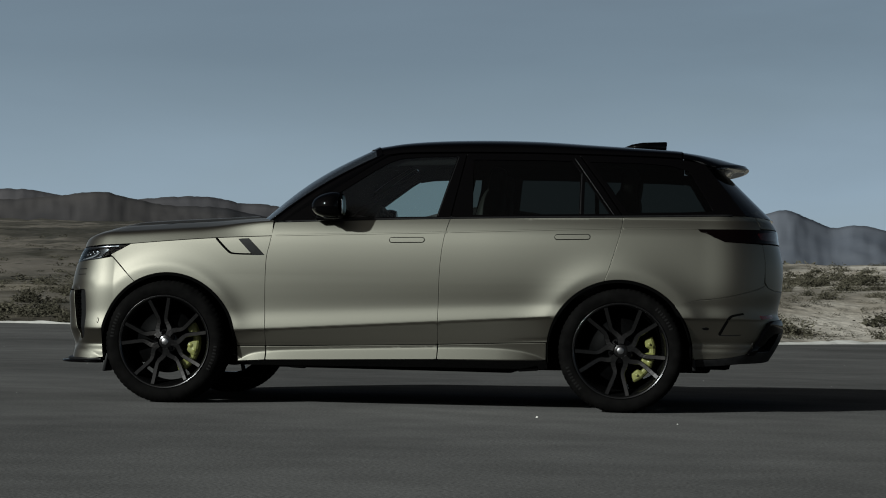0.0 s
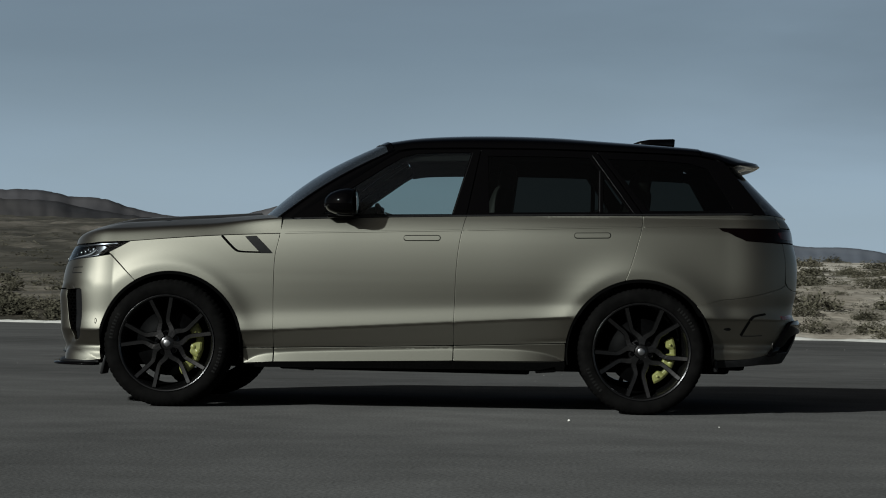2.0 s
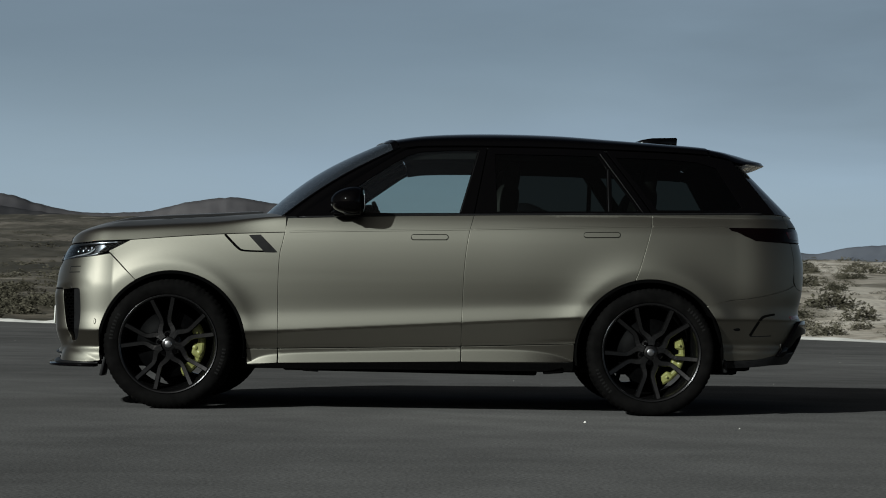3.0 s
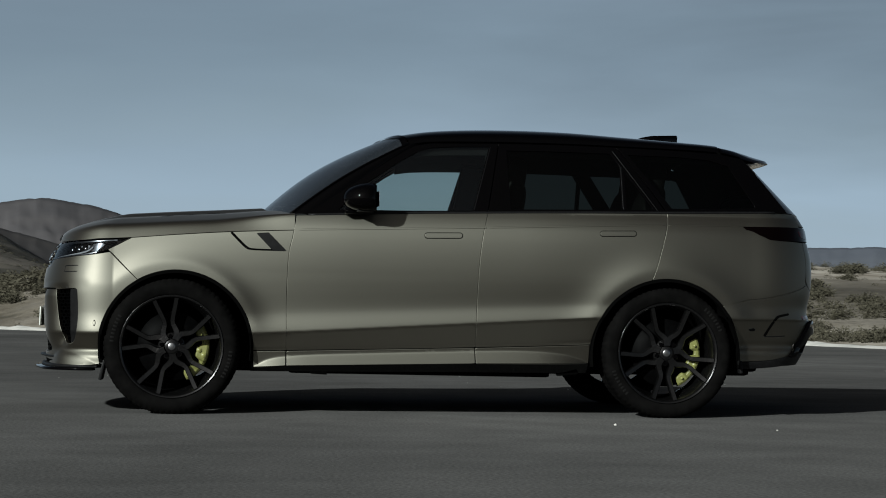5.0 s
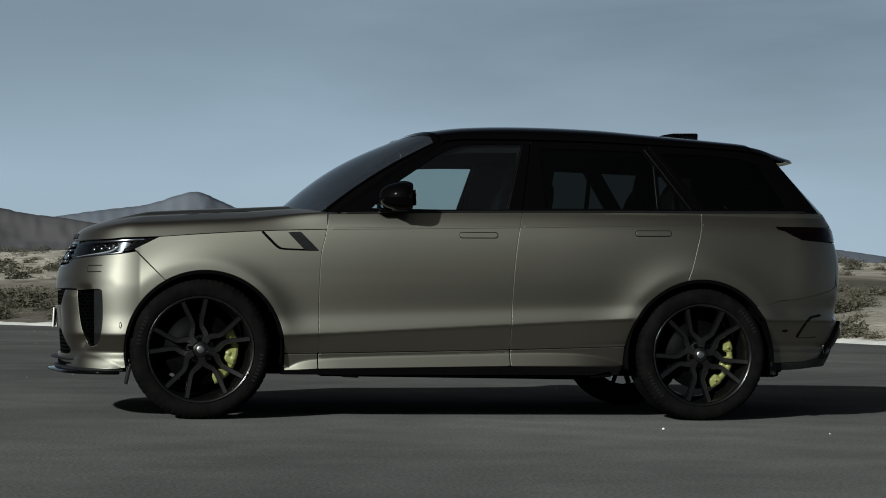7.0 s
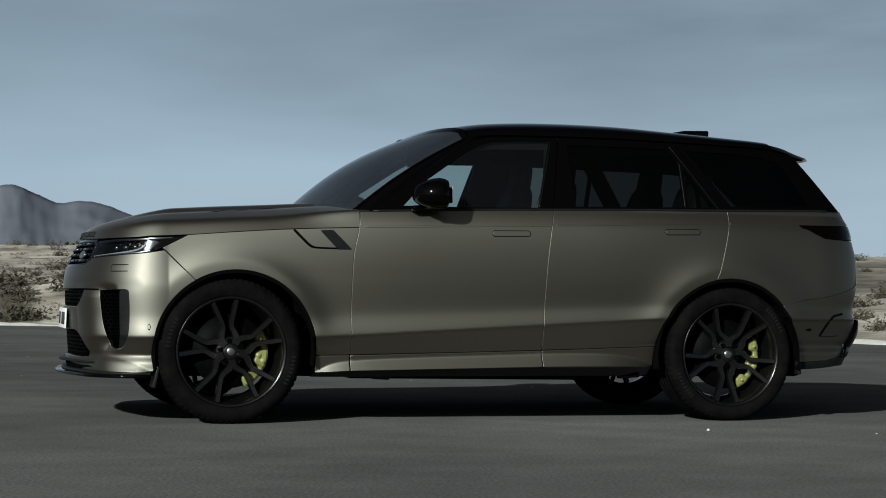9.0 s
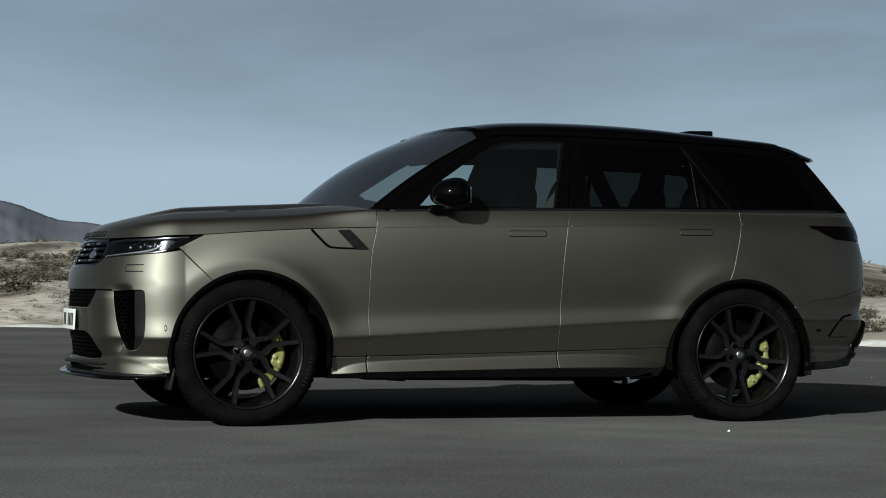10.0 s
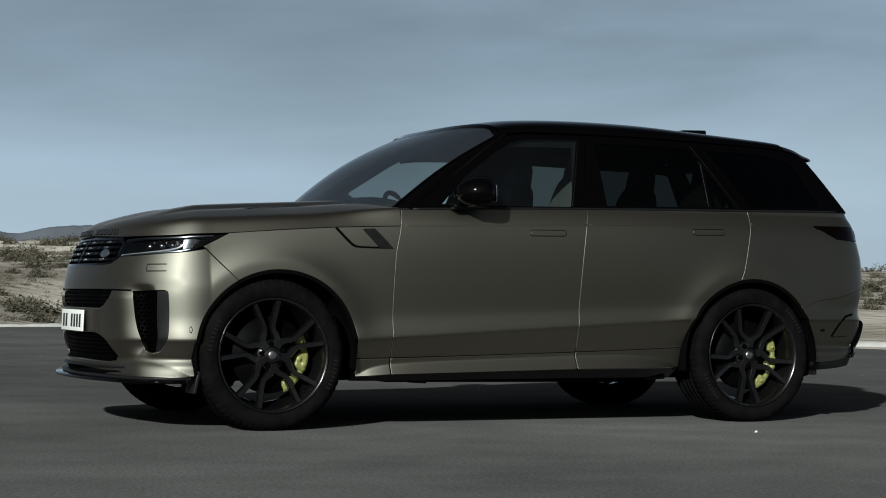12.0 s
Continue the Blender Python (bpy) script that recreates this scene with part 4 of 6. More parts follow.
HEAD_LOW = [(-1.745, 1.037), (-1.80, 1.016), (-1.885, 0.972), (-1.95, 0.945), (-2.10, 0.938), (-2.23, 0.933), (-2.45, 0.922), (-2.60, 0.914)]
fender_poly = (curve(BONNET_LINE[5:], 5)[::-1] + HEAD_LOW[1:3] + [(-1.866, 0.958), (-1.787, 0.879)] + front_arch(A_SEAM, A_SILL_F)
               + SEAM_1[::-1][:-6])
fender_poly = [p for p in fender_poly if p[1] < 1.107]
door_f_poly = SEAM_1 + [(-0.3, 0.399), (0.0, 0.407)] + SEAM_2[::-1] + belt_between(0.365, -0.74)
door_r_poly = SEAM_2 + [(0.6, 0.426), (0.85, 0.435)] + rear_arch(R_SILL, R_SEAM3) + SEAM_3[::-1] + belt_between(1.47, 0.42)
TAIL_LAMP = [(1.982, 1.180), (2.04, 1.130), (2.10, 1.101), (2.2, 1.096), (2.55, 1.097), (3.12, 1.10), (3.12, 1.19), (2.6, 1.186), (2.3, 1.183)]
quarter_poly = (SEAM_3 + rear_arch(R_SEAM3, R_CREASE) + [(2.0, 0.727), (2.2, 0.765), (2.425, 0.806), (2.47, 0.84), (2.485, 0.90), (2.49, 1.09)]
                + TAIL_LAMP[3::-1] + [(2.3, 1.184), (2.49, 1.185), (2.495, 1.268)] + belt_between(2.40, 1.55))
rear_bumper_poly = (rear_arch(R_CREASE, ang(ARCH_RC, 1.955, 0.345)) + [(1.968, 0.350), (2.15, 0.362), (2.33, 0.388), (2.40, 0.45), (2.458, 0.522), (2.53, 0.553),
                    (2.8, 0.558), (3.12, 0.56), (3.12, 0.785), (2.70, 0.785), (2.60, 0.792), (2.50, 0.822), (2.425, 0.802), (2.2, 0.761), (2.0, 0.723)])
tailgate_poly = [(2.497, 1.09), (2.490, 0.90), (2.497, 0.845), (2.55, 0.812), (2.68, 0.793), (3.12, 0.791), (3.12, 1.092), (2.6, 1.09)]
tailgate_top = [(2.502, 1.192), (3.12, 1.196), (3.12, 1.262), (2.8, 1.263), (2.502, 1.268)]
SIDE_INTAKE = curve([(-2.475, 0.735), (-2.300, 0.741), (-2.195, 0.738), (-2.177, 0.700), (-2.175, 0.600), (-2.187, 0.510), (-2.222, 0.435), (-2.285, 0.408), (-2.405, 0.424),
                     (-2.450, 0.50), (-2.468, 0.60), (-2.475, 0.735)], 4)[:-1]
UPPER_INTAKE = [(-3.09, 0.737), (-2.62, 0.739), (-2.640, 0.705), (-2.695, 0.662), (-2.746, 0.641), (-3.09, 0.643)]
LOWER_INTAKE = [(-3.09, 0.497), (-2.80, 0.503), (-2.74, 0.488), (-2.685, 0.460), (-2.585, 0.386), (-2.60, 0.366), (-2.68, 0.356), (-3.09, 0.358)]
GRILLE = [(-3.09, 1.020), (-2.66, 1.012), (-2.625, 0.985), (-2.635, 0.915), (-2.665, 0.888), (-2.74, 0.882), (-3.09, 0.880)]
bumper_poly = (front_arch(A_SEAM, ang(ARCH_FC, -1.918, 0.300)) + [(-1.925, 0.292), (-2.0, 0.287), (-2.3, 0.280), (-2.7, 0.278), (-3.09, 0.280)]
               + [(-3.09, 0.355), (-2.68, 0.353), (-2.595, 0.362), (-2.577, 0.386), (-2.68, 0.466), (-2.74, 0.494), (-2.80, 0.508), (-3.09, 0.502)]
               + [(-3.09, 0.638), (-2.744, 0.636), (-2.69, 0.658), (-2.633, 0.703), (-2.612, 0.744), (-3.09, 0.742)]
               + [(-3.09, 0.870), (-2.74, 0.872), (-2.66, 0.878), (-2.62, 0.900)] + HEAD_LOW[::-1][:-3] + [(-1.872, 0.958), (-1.793, 0.879)])

for side in (-1, 1):
    s = -side
    panel("front_fender", fender_poly, PAINT, car, gap=0.003, side=s, step=0.018, rise=0.010)
    door = panel("front_door", door_f_poly, PAINT, car, gap=0.003, side=s, step=0.030, rise=0.0075)
    rdoor = panel("rear_door", door_r_poly, PAINT, car, gap=0.003, side=s, step=0.030, rise=0.0075)
    panel("rear_quarter_panel", quarter_poly, PAINT, car, gap=0.003, side=s, step=0.020, rise=0.011)
    panel("tail_lamp", TAIL_LAMP, RED_LENS, car, "dark red smoked tail lamp", gap=0.002, side=s, deep=0.03, lift=0.002)
    panel("lamp_strip", [(2.44, 1.158), (2.60, 1.168), (2.80, 1.170), (2.80, 1.118), (2.60, 1.116), (2.47, 1.122)], RED_DEEP, car, "dark red light strip", side=s, lift=0.0035, deep=0.003, step=0.03)
    # trim below the doors, pointed at both ends
    panel("sill_trim", [(-1.015, 0.378), (-0.823, 0.381), (-0.823, 0.297), (-1.012, 0.285)], PAINT, car, gap=0.002, side=s, step=0.006)
    panel("sill_trim", [(-0.816, 0.381), (0.316, 0.412), (0.316, 0.322), (-0.816, 0.297)], PAINT, door, gap=0.002, side=s, step=0.03, rise=0.006)
    panel("sill_trim", [(0.322, 0.412), (1.022, 0.437), (1.018, 0.328), (0.322, 0.322)], PAINT, rdoor, gap=0.002, side=s, step=0.02, rise=0.006)
    panel("sill_blade", [(-1.02, 0.281), (-0.82, 0.291), (0.32, 0.317), (1.02, 0.323), (1.02, 0.262), (0.3, 0.262), (-1.03, 0.255)], GLOSS, car, "gloss black sill blade", side=s, lift=-0.004, deep=0.05)
    # fine shoulder crease along doors and quarter
    for host, x0, x1 in ((door, -0.752, 0.375), (rdoor, 0.392, 1.488), (car, 1.506, 1.975)):
        run = [(x0 + (x1 - x0) * k / 24, smooth_table([(-0.76, 1.106), (0.34, 1.137), (0.9, 1.156), (1.5, 1.176), (2.0, 1.181)], x0 + (x1 - x0) * k / 24)) for k in range(25)]
        panel("shoulder_crease", run + [(x, z + 0.007) for x, z in run[::-1]], PAINT, host, side=s, lift=0.0022, deep=0.004, roll=0.0022, step=0.05)
    # door handles lie flush in their own outline
    for host, x0, x1, z0, z1 in ((door, 0.001, 0.229, 1.0865, 1.0895), (rdoor, 1.072, 1.297, 1.117, 1.121)):
        outline = arc(x0 + 0.016, z0, 0.0132, 90, 270, 8) + arc(x1 - 0.016, z1, 0.0132, -90, 90, 8)
        panel("handle_recess", inset(outline, -0.0045), DARK, host, "dark gap round the handle", side=s, lift=0.0006, deep=0.004, step=0.02)
        panel("door_handle", outline, PAINT, host, "flush painted door handle", side=s, lift=0.003, deep=0.004, step=0.02, roll=0.002)
    # vent in the wing
    panel("wing_vent", [(-0.935, 1.087), (-1.005, 1.0835), (-0.905, 0.980), (-0.828, 0.980)], TRIM, car, "dark slanted wing vent blade", side=s, lift=0.0015, deep=0.004)
    groove = curve([(-1.160, 1.083), (-1.10, 1.022), (-1.065, 0.992), (-1.035, 0.984), (-0.97, 0.9815), (-0.90, 0.981)], 5)
    panel("vent_groove", groove + [(p[0] + 0.009, p[1] + 0.007) for p in groove[::-1]], DARK, car, "dark groove", side=s, lift=0.0012, deep=0.004, step=0.02)
    # wheel arches
    for c, lo, hi in ((ARCH_FC, A_SILL_F - 8, 192), (ARCH_RC, -12, 188)):
        ring = arc(c[0], c[1], c[2] - 0.003, lo, hi, 40) + arc(c[0], c[1], c[2] - 0.017, hi, lo, 40)
        panel("arch_trim", ring, DARK, car, "black arch lip", side=s, lift=-0.0005, deep=0.05)
        bm = bmesh.new()
        rows = []
        for k in range(37):
            a = radians(-9 + 198 * k / 36)
            rows.append([bm.verts.new((c[0] + r * math.cos(a), side * y, c[1] + r * math.sin(a))) for r, y in
                         ((c[2] - 0.012, 0.985), (c[2] - 0.004, 0.93), (c[2] - 0.004, 0.62), (0.10, 0.61))])
        for p, q in zip(rows, rows[1:]):
            for i in range(3):
                bm.faces.new((p[i], p[i + 1], q[i + 1], q[i]))
        part("arch_liner", bm, DARK, car)
    panel("sensor_ring", arc(-1.964, 0.535, 0.0165, 0, 345, 16), DARK, car, "dark ring round the sensor", side=s, lift=0.0012, deep=0.004, step=0.01)
    panel("parking_sensor", arc(-1.964, 0.535, 0.012, 0, 345, 14), PAINT, car, "round parking sensor", side=s, lift=0.003, deep=0.004, step=0.01)
    panel("blade_gap", [(-2.625, 0.7365), (-2.48, 0.7345), (-2.48, 0.7405), (-2.625, 0.7430)], DARK, car, "dark gap over the bumper blade", side=s, lift=0.0012, deep=0.004, step=0.02)
    panel("parking_sensor", arc(2.010, 0.545, 0.008, 0, 345, 14), BEAD, car, "round parking sensor", side=s, lift=0.002, deep=0.004, step=0.01)
    panel("rear_reflector", [(2.47, 0.628), (2.70, 0.640), (2.70, 0.617), (2.475, 0.610)], RED_DULL, car, "red rear reflector", side=s, lift=0.002, deep=0.006)
    ledge = [(2.064, 0.505), (2.15, 0.506), (2.22, 0.510), (2.22, 0.507), (2.15, 0.503), (2.067, 0.502)]
    panel("slot_foot", ledge, TRIM, car, "thin lower edge of the air slot", side=s, lift=0.001, deep=0.003, step=0.02)
    # shade inside the slot, laid on the skin as a near-black strip
    slot = curve([(2.060, 0.512), (2.088, 0.568), (2.122, 0.612), (2.16, 0.634), (2.26, 0.648)], 6)
    panel("bumper_slot_shade", slot + [(p[0] + 0.010, p[1] - 0.009) for p in slot[::-1]], DARK, car, "dark strip for the shade in the air slot", side=s, lift=0.0012, deep=0.004, step=0.02)

panel("front_bumper", bumper_poly, PAINT, car, gap=0.002, holes=[SIDE_INTAKE], both=True, deep=0.03, step=0.015, rise=0.011)
for m in (1, -1):
    panel("corner_filler", [(2.30, 0.66), (2.75, 0.66), (2.75, 1.09), (2.30, 1.09)], PAINT, car, side=m, lift=-0.005, deep=0.003)
panel("rear_bumper", rear_bumper_poly, PAINT, car, gap=-0.0015, both=True, step=0.02, rise=0.013, roll=0.001)
panel("tailgate", tailgate_poly, PAINT, car, gap=0.0003, both=True, roll=0.001, step=0.02)
panel("tailgate_top", tailgate_top, PAINT, car, gap=0.003, both=True)


def inner_skin(u, z):
    p = skin(u, z)
    return p - normal_of(skin, u, z) * 0.035


shell = ([(-1.95, 0.30)] + arc(ARCH_FC[0], ARCH_FC[1], ARCH_FC[2] + 0.012, 190, -8) + arc(ARCH_RC[0], ARCH_RC[1], ARCH_RC[2] + 0.012, 186, -4)
         + [(2.3, 0.39), (2.45, 0.53), (3.1, 0.56), (3.1, 1.235), (2.0, 1.235), (0.4, 1.21), (-0.80, 1.17), (-0.82, 1.08), (-1.7, 1.02), (-3.08, 1.0), (-3.08, 0.30)])
panel("body_shell", shell, DARK, car, surface=inner_skin, step=0.06, both=True)


def bonnet_point(a, b):
    """a: 0 at the door seam, 1 at the middle of the nose; b: 0 at the shut line, 1 at the car's middle."""
    u = -0.780 + a * (-3.09 + 0.780)
    z = smooth_table(BONNET_LINE, u) + 0.003
    e = skin(u, z)
    cx = -1.19 - 0.81 * a**0.9
    crown = smooth_table([(-2.05, 1.118), (-1.82, 1.178), (-1.56, 1.215), (-1.3, 1.240), (-1.1, 1.257), (-0.98, 1.264)], cx)
    n = smooth_table([(0, 4.8), (0.36, 4.2), (0.50, 3.0), (0.62, 2.35), (1, 2.3)], a)
    t = (1 - math.cos(b * math.pi / 2) * (1 - b) ** 0.35) * math.pi / 2
    h, v = 1 - math.cos(t) ** (2 / n) if t < math.pi / 2 - 1e-6 else 1.0, math.sin(t) ** (2 / n)
    y = e.y * (1 - h)
    x = e.x + (cx - e.x) * h
    z = e.z + (crown - e.z) * v
    # aft of the lamps: a steep flank, a crease, then a nearly flat top
    keep = ease01((a - 0.52) / 0.34)
    h2 = b**2
    part_up = 0.48 + 0.21 * (1 - ease01(a / 0.22))
    foot_w = 0.030 + 0.020 * ease01(a / 0.14)
    one, two = h2 / foot_w * part_up, part_up + (1 - part_up) * math.sin(min(max(h2 - foot_w, 0.0) / 0.60, 1.0) * math.pi / 2)
    v2 = -math.log(math.exp(-10 * one) + math.exp(-10 * two)) / 10
    h, v = h2 + (h - h2) * keep, v2 + (v - v2) * keep
    # the rear edge follows the door before it turns in
    hold = (1 - ease01(a / 0.10)) * (1 - ease01(h / 0.30))
    x, y, z = e.x + (cx - e.x) * h * (1 - hold), e.y * (1 - h), e.z + (crown - e.z) * v
    ridge = 1 / (1 + math.exp(-(0.56 - abs(y)) / 0.012))
    fade = min(max((x + 2.05) / 0.25, 0.0), 1.0)
    return Vector((x, y, z + 0.010 * ridge * fade - 0.006 * math.exp(-(((abs(y) - 0.60) / 0.05) ** 2)) * fade))


bm = bmesh.new()
for m in (1, -1):
    rows = [[bm.verts.new((p.x, p.y * m, p.z)) for p in (bonnet_point(i / 90, j / 46) for j in range(47))] for i in range(91)]
    for i in range(90):
        for j in range(46):
            f = (rows[i][j], rows[i + 1][j], rows[i + 1][j + 1], rows[i][j + 1])
            bm.faces.new(f if m < 0 else f[::-1])
    # returned flange along the shut line
    top = [bm.verts.new(r[0].co - Vector((0, 0, 0.0012))) for r in rows]
    low = [bm.verts.new((r[0].co.x * 0.995, r[0].co.y * 0.975, r[0].co.z + 0.002)) for r in rows]
    for i in range(90):
        f = (top[i], top[i + 1], low[i + 1], low[i])
        bm.faces.new(f if m > 0 else f[::-1])
bmesh.ops.remove_doubles(bm, verts=bm.verts, dist=0.0006)
bmesh.ops.recalc_face_normals(bm, faces=bm.faces)
bonnet = part("bonnet", bm, PAINT, car)
# dark outlet slots in the bonnet, and the lettering as plain bars
for m in (1, -1):
    bm = bmesh.new()
    line = [(-1.60 + 0.05 * k, 0.70 - 0.012 * k) for k in range(11)]
    rows = []
    for k, (x, y) in enumerate(line):
        half = 0.020 * math.sin(math.pi * k / 10) + 0.001
        rows.append([bm.verts.new((x, m * (y + d), 0)) for d in (-half, half)])
    for p, q in zip(rows, rows[1:]):
        bm.faces.new((p[0], p[1], q[1], q[0]))
    for v in bm.verts:
        best = min((bonnet_point(i / 60, j / 40) for i in range(10, 42) for j in range(6, 26)), key=lambda p: (p.x - v.co.x) ** 2 + (abs(p.y) - abs(v.co.y)) ** 2)
        v.co.z = best.z + 0.004
    part("bonnet_vent", bm, DARK, bonnet, "dark bonnet vent slot")
for k in range(11):
    if k == 5:
        continue
    y = -0.40 + 0.08 * k
    a = min((0.55 + 0.45 * i / 200 for i in range(201)), key=lambda v: abs(bonnet_point(v, 0.17).y + abs(y)))
    p = bonnet_point(a, 0.17)
    across = bonnet_point(min(a + 0.01, 1.0), 0.17) - bonnet_point(a - 0.01, 0.17)
    up = bonnet_point(a, 0.20) - bonnet_point(a, 0.14)
    across.normalize()
    up = (up - across * up.dot(across)).normalized()
    out = across.cross(up).normalized()
    if out.x > 0:
        out = -out
    if y > 0:
        p.y, across.y, up.y, out.y = -p.y, -across.y, -up.y, -out.y
    bm = box_bm((0.044, 0.032, 0.010), bevel=0.003)
    frame_m = Matrix((across, up, out)).transposed().to_4x4()
    bmesh.ops.transform(bm, matrix=Matrix.Translation(p + out * 0.003) @ frame_m, verts=bm.verts)
    bmesh.ops.recalc_face_normals(bm, faces=bm.faces)
    part("badge_bar", bm, TRIM, bonnet, "dark raised badge bar")


# glasshouse
def glass_side(x, z):
    """The near side's glass plane, leaning in above the belt."""
    zb = smooth_table(BELT, x)
    y = half_width(x, min(zb, 1.24)) - 0.004
    d = z - zb
    return Vector((x, -(y - 0.36 * d - 0.10 * d * d), z))


FRAME_F = [(-0.715, 1.203), (-0.60, 1.283), (-0.362, 1.444), (-0.13, 1.602), (-0.045, 1.648), (0.05, 1.664), (0.468, 1.672), (0.386, 1.236), (-0.2, 1.219)]
GLASS_F = [(-0.520, 1.236), (-0.36, 1.398), (-0.13, 1.555), (-0.03, 1.612), (0.05, 1.637), (0.20, 1.647), (0.412, 1.651), (0.298, 1.243), (-0.1, 1.236)]
FRAME_R = [(0.474, 1.672), (0.9, 1.671), (1.205, 1.664), (1.36, 1.455), (1.497, 1.258), (1.0, 1.249), (0.392, 1.237)]
GLASS_R = [(0.515, 1.630), (0.9, 1.630), (1.165, 1.625), (1.222, 1.545), (1.222, 1.268), (0.53, 1.256)]
LIGHT_R = [(1.248, 1.515), (1.420, 1.272), (1.248, 1.268)]
FRAME_Q = [(1.214, 1.664), (1.6, 1.654), (1.86, 1.642), (2.02, 1.612), (2.15, 1.45), (2.285, 1.273), (1.9, 1.266), (1.506, 1.258), (1.37, 1.455)]
GLASS_Q = [(1.275, 1.620), (1.6, 1.615), (1.80, 1.600), (1.92, 1.565), (2.08, 1.300), (1.9, 1.288), (1.535, 1.281), (1.40, 1.462)]
for side in (-1, 1):
    s = -side
    fr = panel("front_window_frame", FRAME_F, GLOSS, car, "gloss black window surround", glass_side, gap=0.002, holes=[GLASS_F], side=s, deep=0.010)
    panel("front_window", inset(GLASS_F, -0.006), SIDE_GLASS, fr, "clear side window", glass_side, side=s, lift=-0.006, deep=0.004)
    rr = panel("rear_window_frame", FRAME_R, GLOSS, car, "gloss black window surround", glass_side, gap=0.002, holes=[GLASS_R, LIGHT_R], side=s, deep=0.010)
    panel("rear_side_window", inset(GLASS_R, -0.006), PRIVACY, rr, "dark privacy glass", glass_side, side=s, lift=-0.006, deep=0.004)
    panel("quarter_light", inset(LIGHT_R, -0.006), PRIVACY, rr, "dark privacy glass", glass_side, side=s, lift=-0.006, deep=0.004)
    bead = [(1.2275, 1.540), (1.2335, 1.540), (1.2335, 1.270), (1.2275, 1.270)]
    for host, p, q in ((fr, (0.4165, 1.646), (0.3035, 1.250)), (rr, (1.180, 1.640), (1.447, 1.262))):
        slim = [p, (p[0] + 0.003, p[1]), (q[0] + 0.003, q[1]), q]
        panel("window_bead", slim, BEAD, host, "thin dull bead", glass_side, side=s, lift=0.001, deep=0.004, step=0.02)
    panel("window_bead", bead, BEAD, rr, "thin metal bead", glass_side, side=s, lift=0.001, deep=0.004, step=0.02)
    qq = panel("quarter_window_frame", FRAME_Q, GLOSS, car, "gloss black window surround", glass_side, gap=0.002, holes=[GLASS_Q], side=s, deep=0.010)
    panel("quarter_window", inset(GLASS_Q, -0.006), PRIVACY, qq, "dark privacy glass", glass_side, side=s, lift=-0.006, deep=0.004)
    panel("pillar_lining", [(1.165, 1.672), (1.255, 1.672), (1.555, 1.250), (1.455, 1.250)], LINING, car, "dark pillar lining", glass_side, side=s, lift=-0.022, deep=0.012)
    # waist seal between glass and doors
    bm = tube_bm([tuple(glass_side(x, smooth_table(BELT, x) + 0.002) + Vector((0, -0.002, 0))) for x in [-0.70 + 0.05 * k for k in range(59)]], 0.0075, 8)
    if side > 0:
        bmesh.ops.scale(bm, vec=(1, -1, 1), verts=bm.verts)
        bmesh.ops.reverse_faces(bm, faces=bm.faces)
    part("waist_seal", bm, TRIM, car, "black waist seal")

RAIL = [(-0.16, 1.648), (-0.04, 1.662), (0.05, 1.674), (0.432, 1.682), (0.9, 1.680), (1.21, 1.673), (1.6, 1.663), (1.86, 1.651), (2.04, 1.62)]
ROOF_C = [(-0.30, 1.700), (-0.12, 1.742), (0.10, 1.776), (0.46, 1.793), (0.90, 1.788), (1.30, 1.762), (1.66, 1.738), (1.87, 1.722), (2.14, 1.684), (2.32, 1.634)]


def roof_point(a, b):
    """a from the screen to the spoiler, b across from rail to rail."""
    x_edge = -0.09 + a * 1.96
    z_edge = smooth_table(RAIL, x_edge)
    y_edge = -glass_side(x_edge, z_edge).y + 0.002
    t = b * math.pi
    n = 2.7
    c, s = math.cos(t), math.sin(t)
    k = abs(s) ** (2 / n)
    y = y_edge * math.copysign(abs(c) ** (2 / n), c)
    mid = 1 - (y / y_edge) ** 2
    x = x_edge - 0.14 * mid * max(0.0, 1 - a * 5)
    zc = smooth_table(ROOF_C, x)
    return Vector((x, -y, z_edge + (zc - z_edge) * k))


roof = grid_part("roof", roof_point, 60, 56, GLOSS, car, "gloss black roof", 0.0)


def screen_edge(t):
    p = Vector((-0.812, -0.925, 1.203)).lerp(roof_point(0.0, 0.0), t)
    return p + Vector((-0.02, -0.012, 0.02)) * math.sin(t * math.pi)


def screen_foot(k):
    """The screen's lower edge; k runs from -1 to 1 across."""
    w = 1 - abs(k) ** 2.2
    return Vector((-0.812 - 0.178 * w, 0.925 * k, 1.203 + 0.044 * w))


def screen_point(a, b):
    even = 1 - 2 * b
    top = roof_point(0.0, math.acos(math.copysign(min(abs(even), 1.0) ** 1.35, even)) / math.pi)
    k = top.y / abs(roof_point(0.0, 0.0).y)
    p = screen_foot(k).lerp(top, a)
    w = 1 - abs(k) ** 2.2
    return p + Vector((-0.020, 0.012 * k * (1 - w), 0.020)) * math.sin(a * math.pi) + Vector((-0.014, 0, 0.020)) * math.sin(a * math.pi) * w


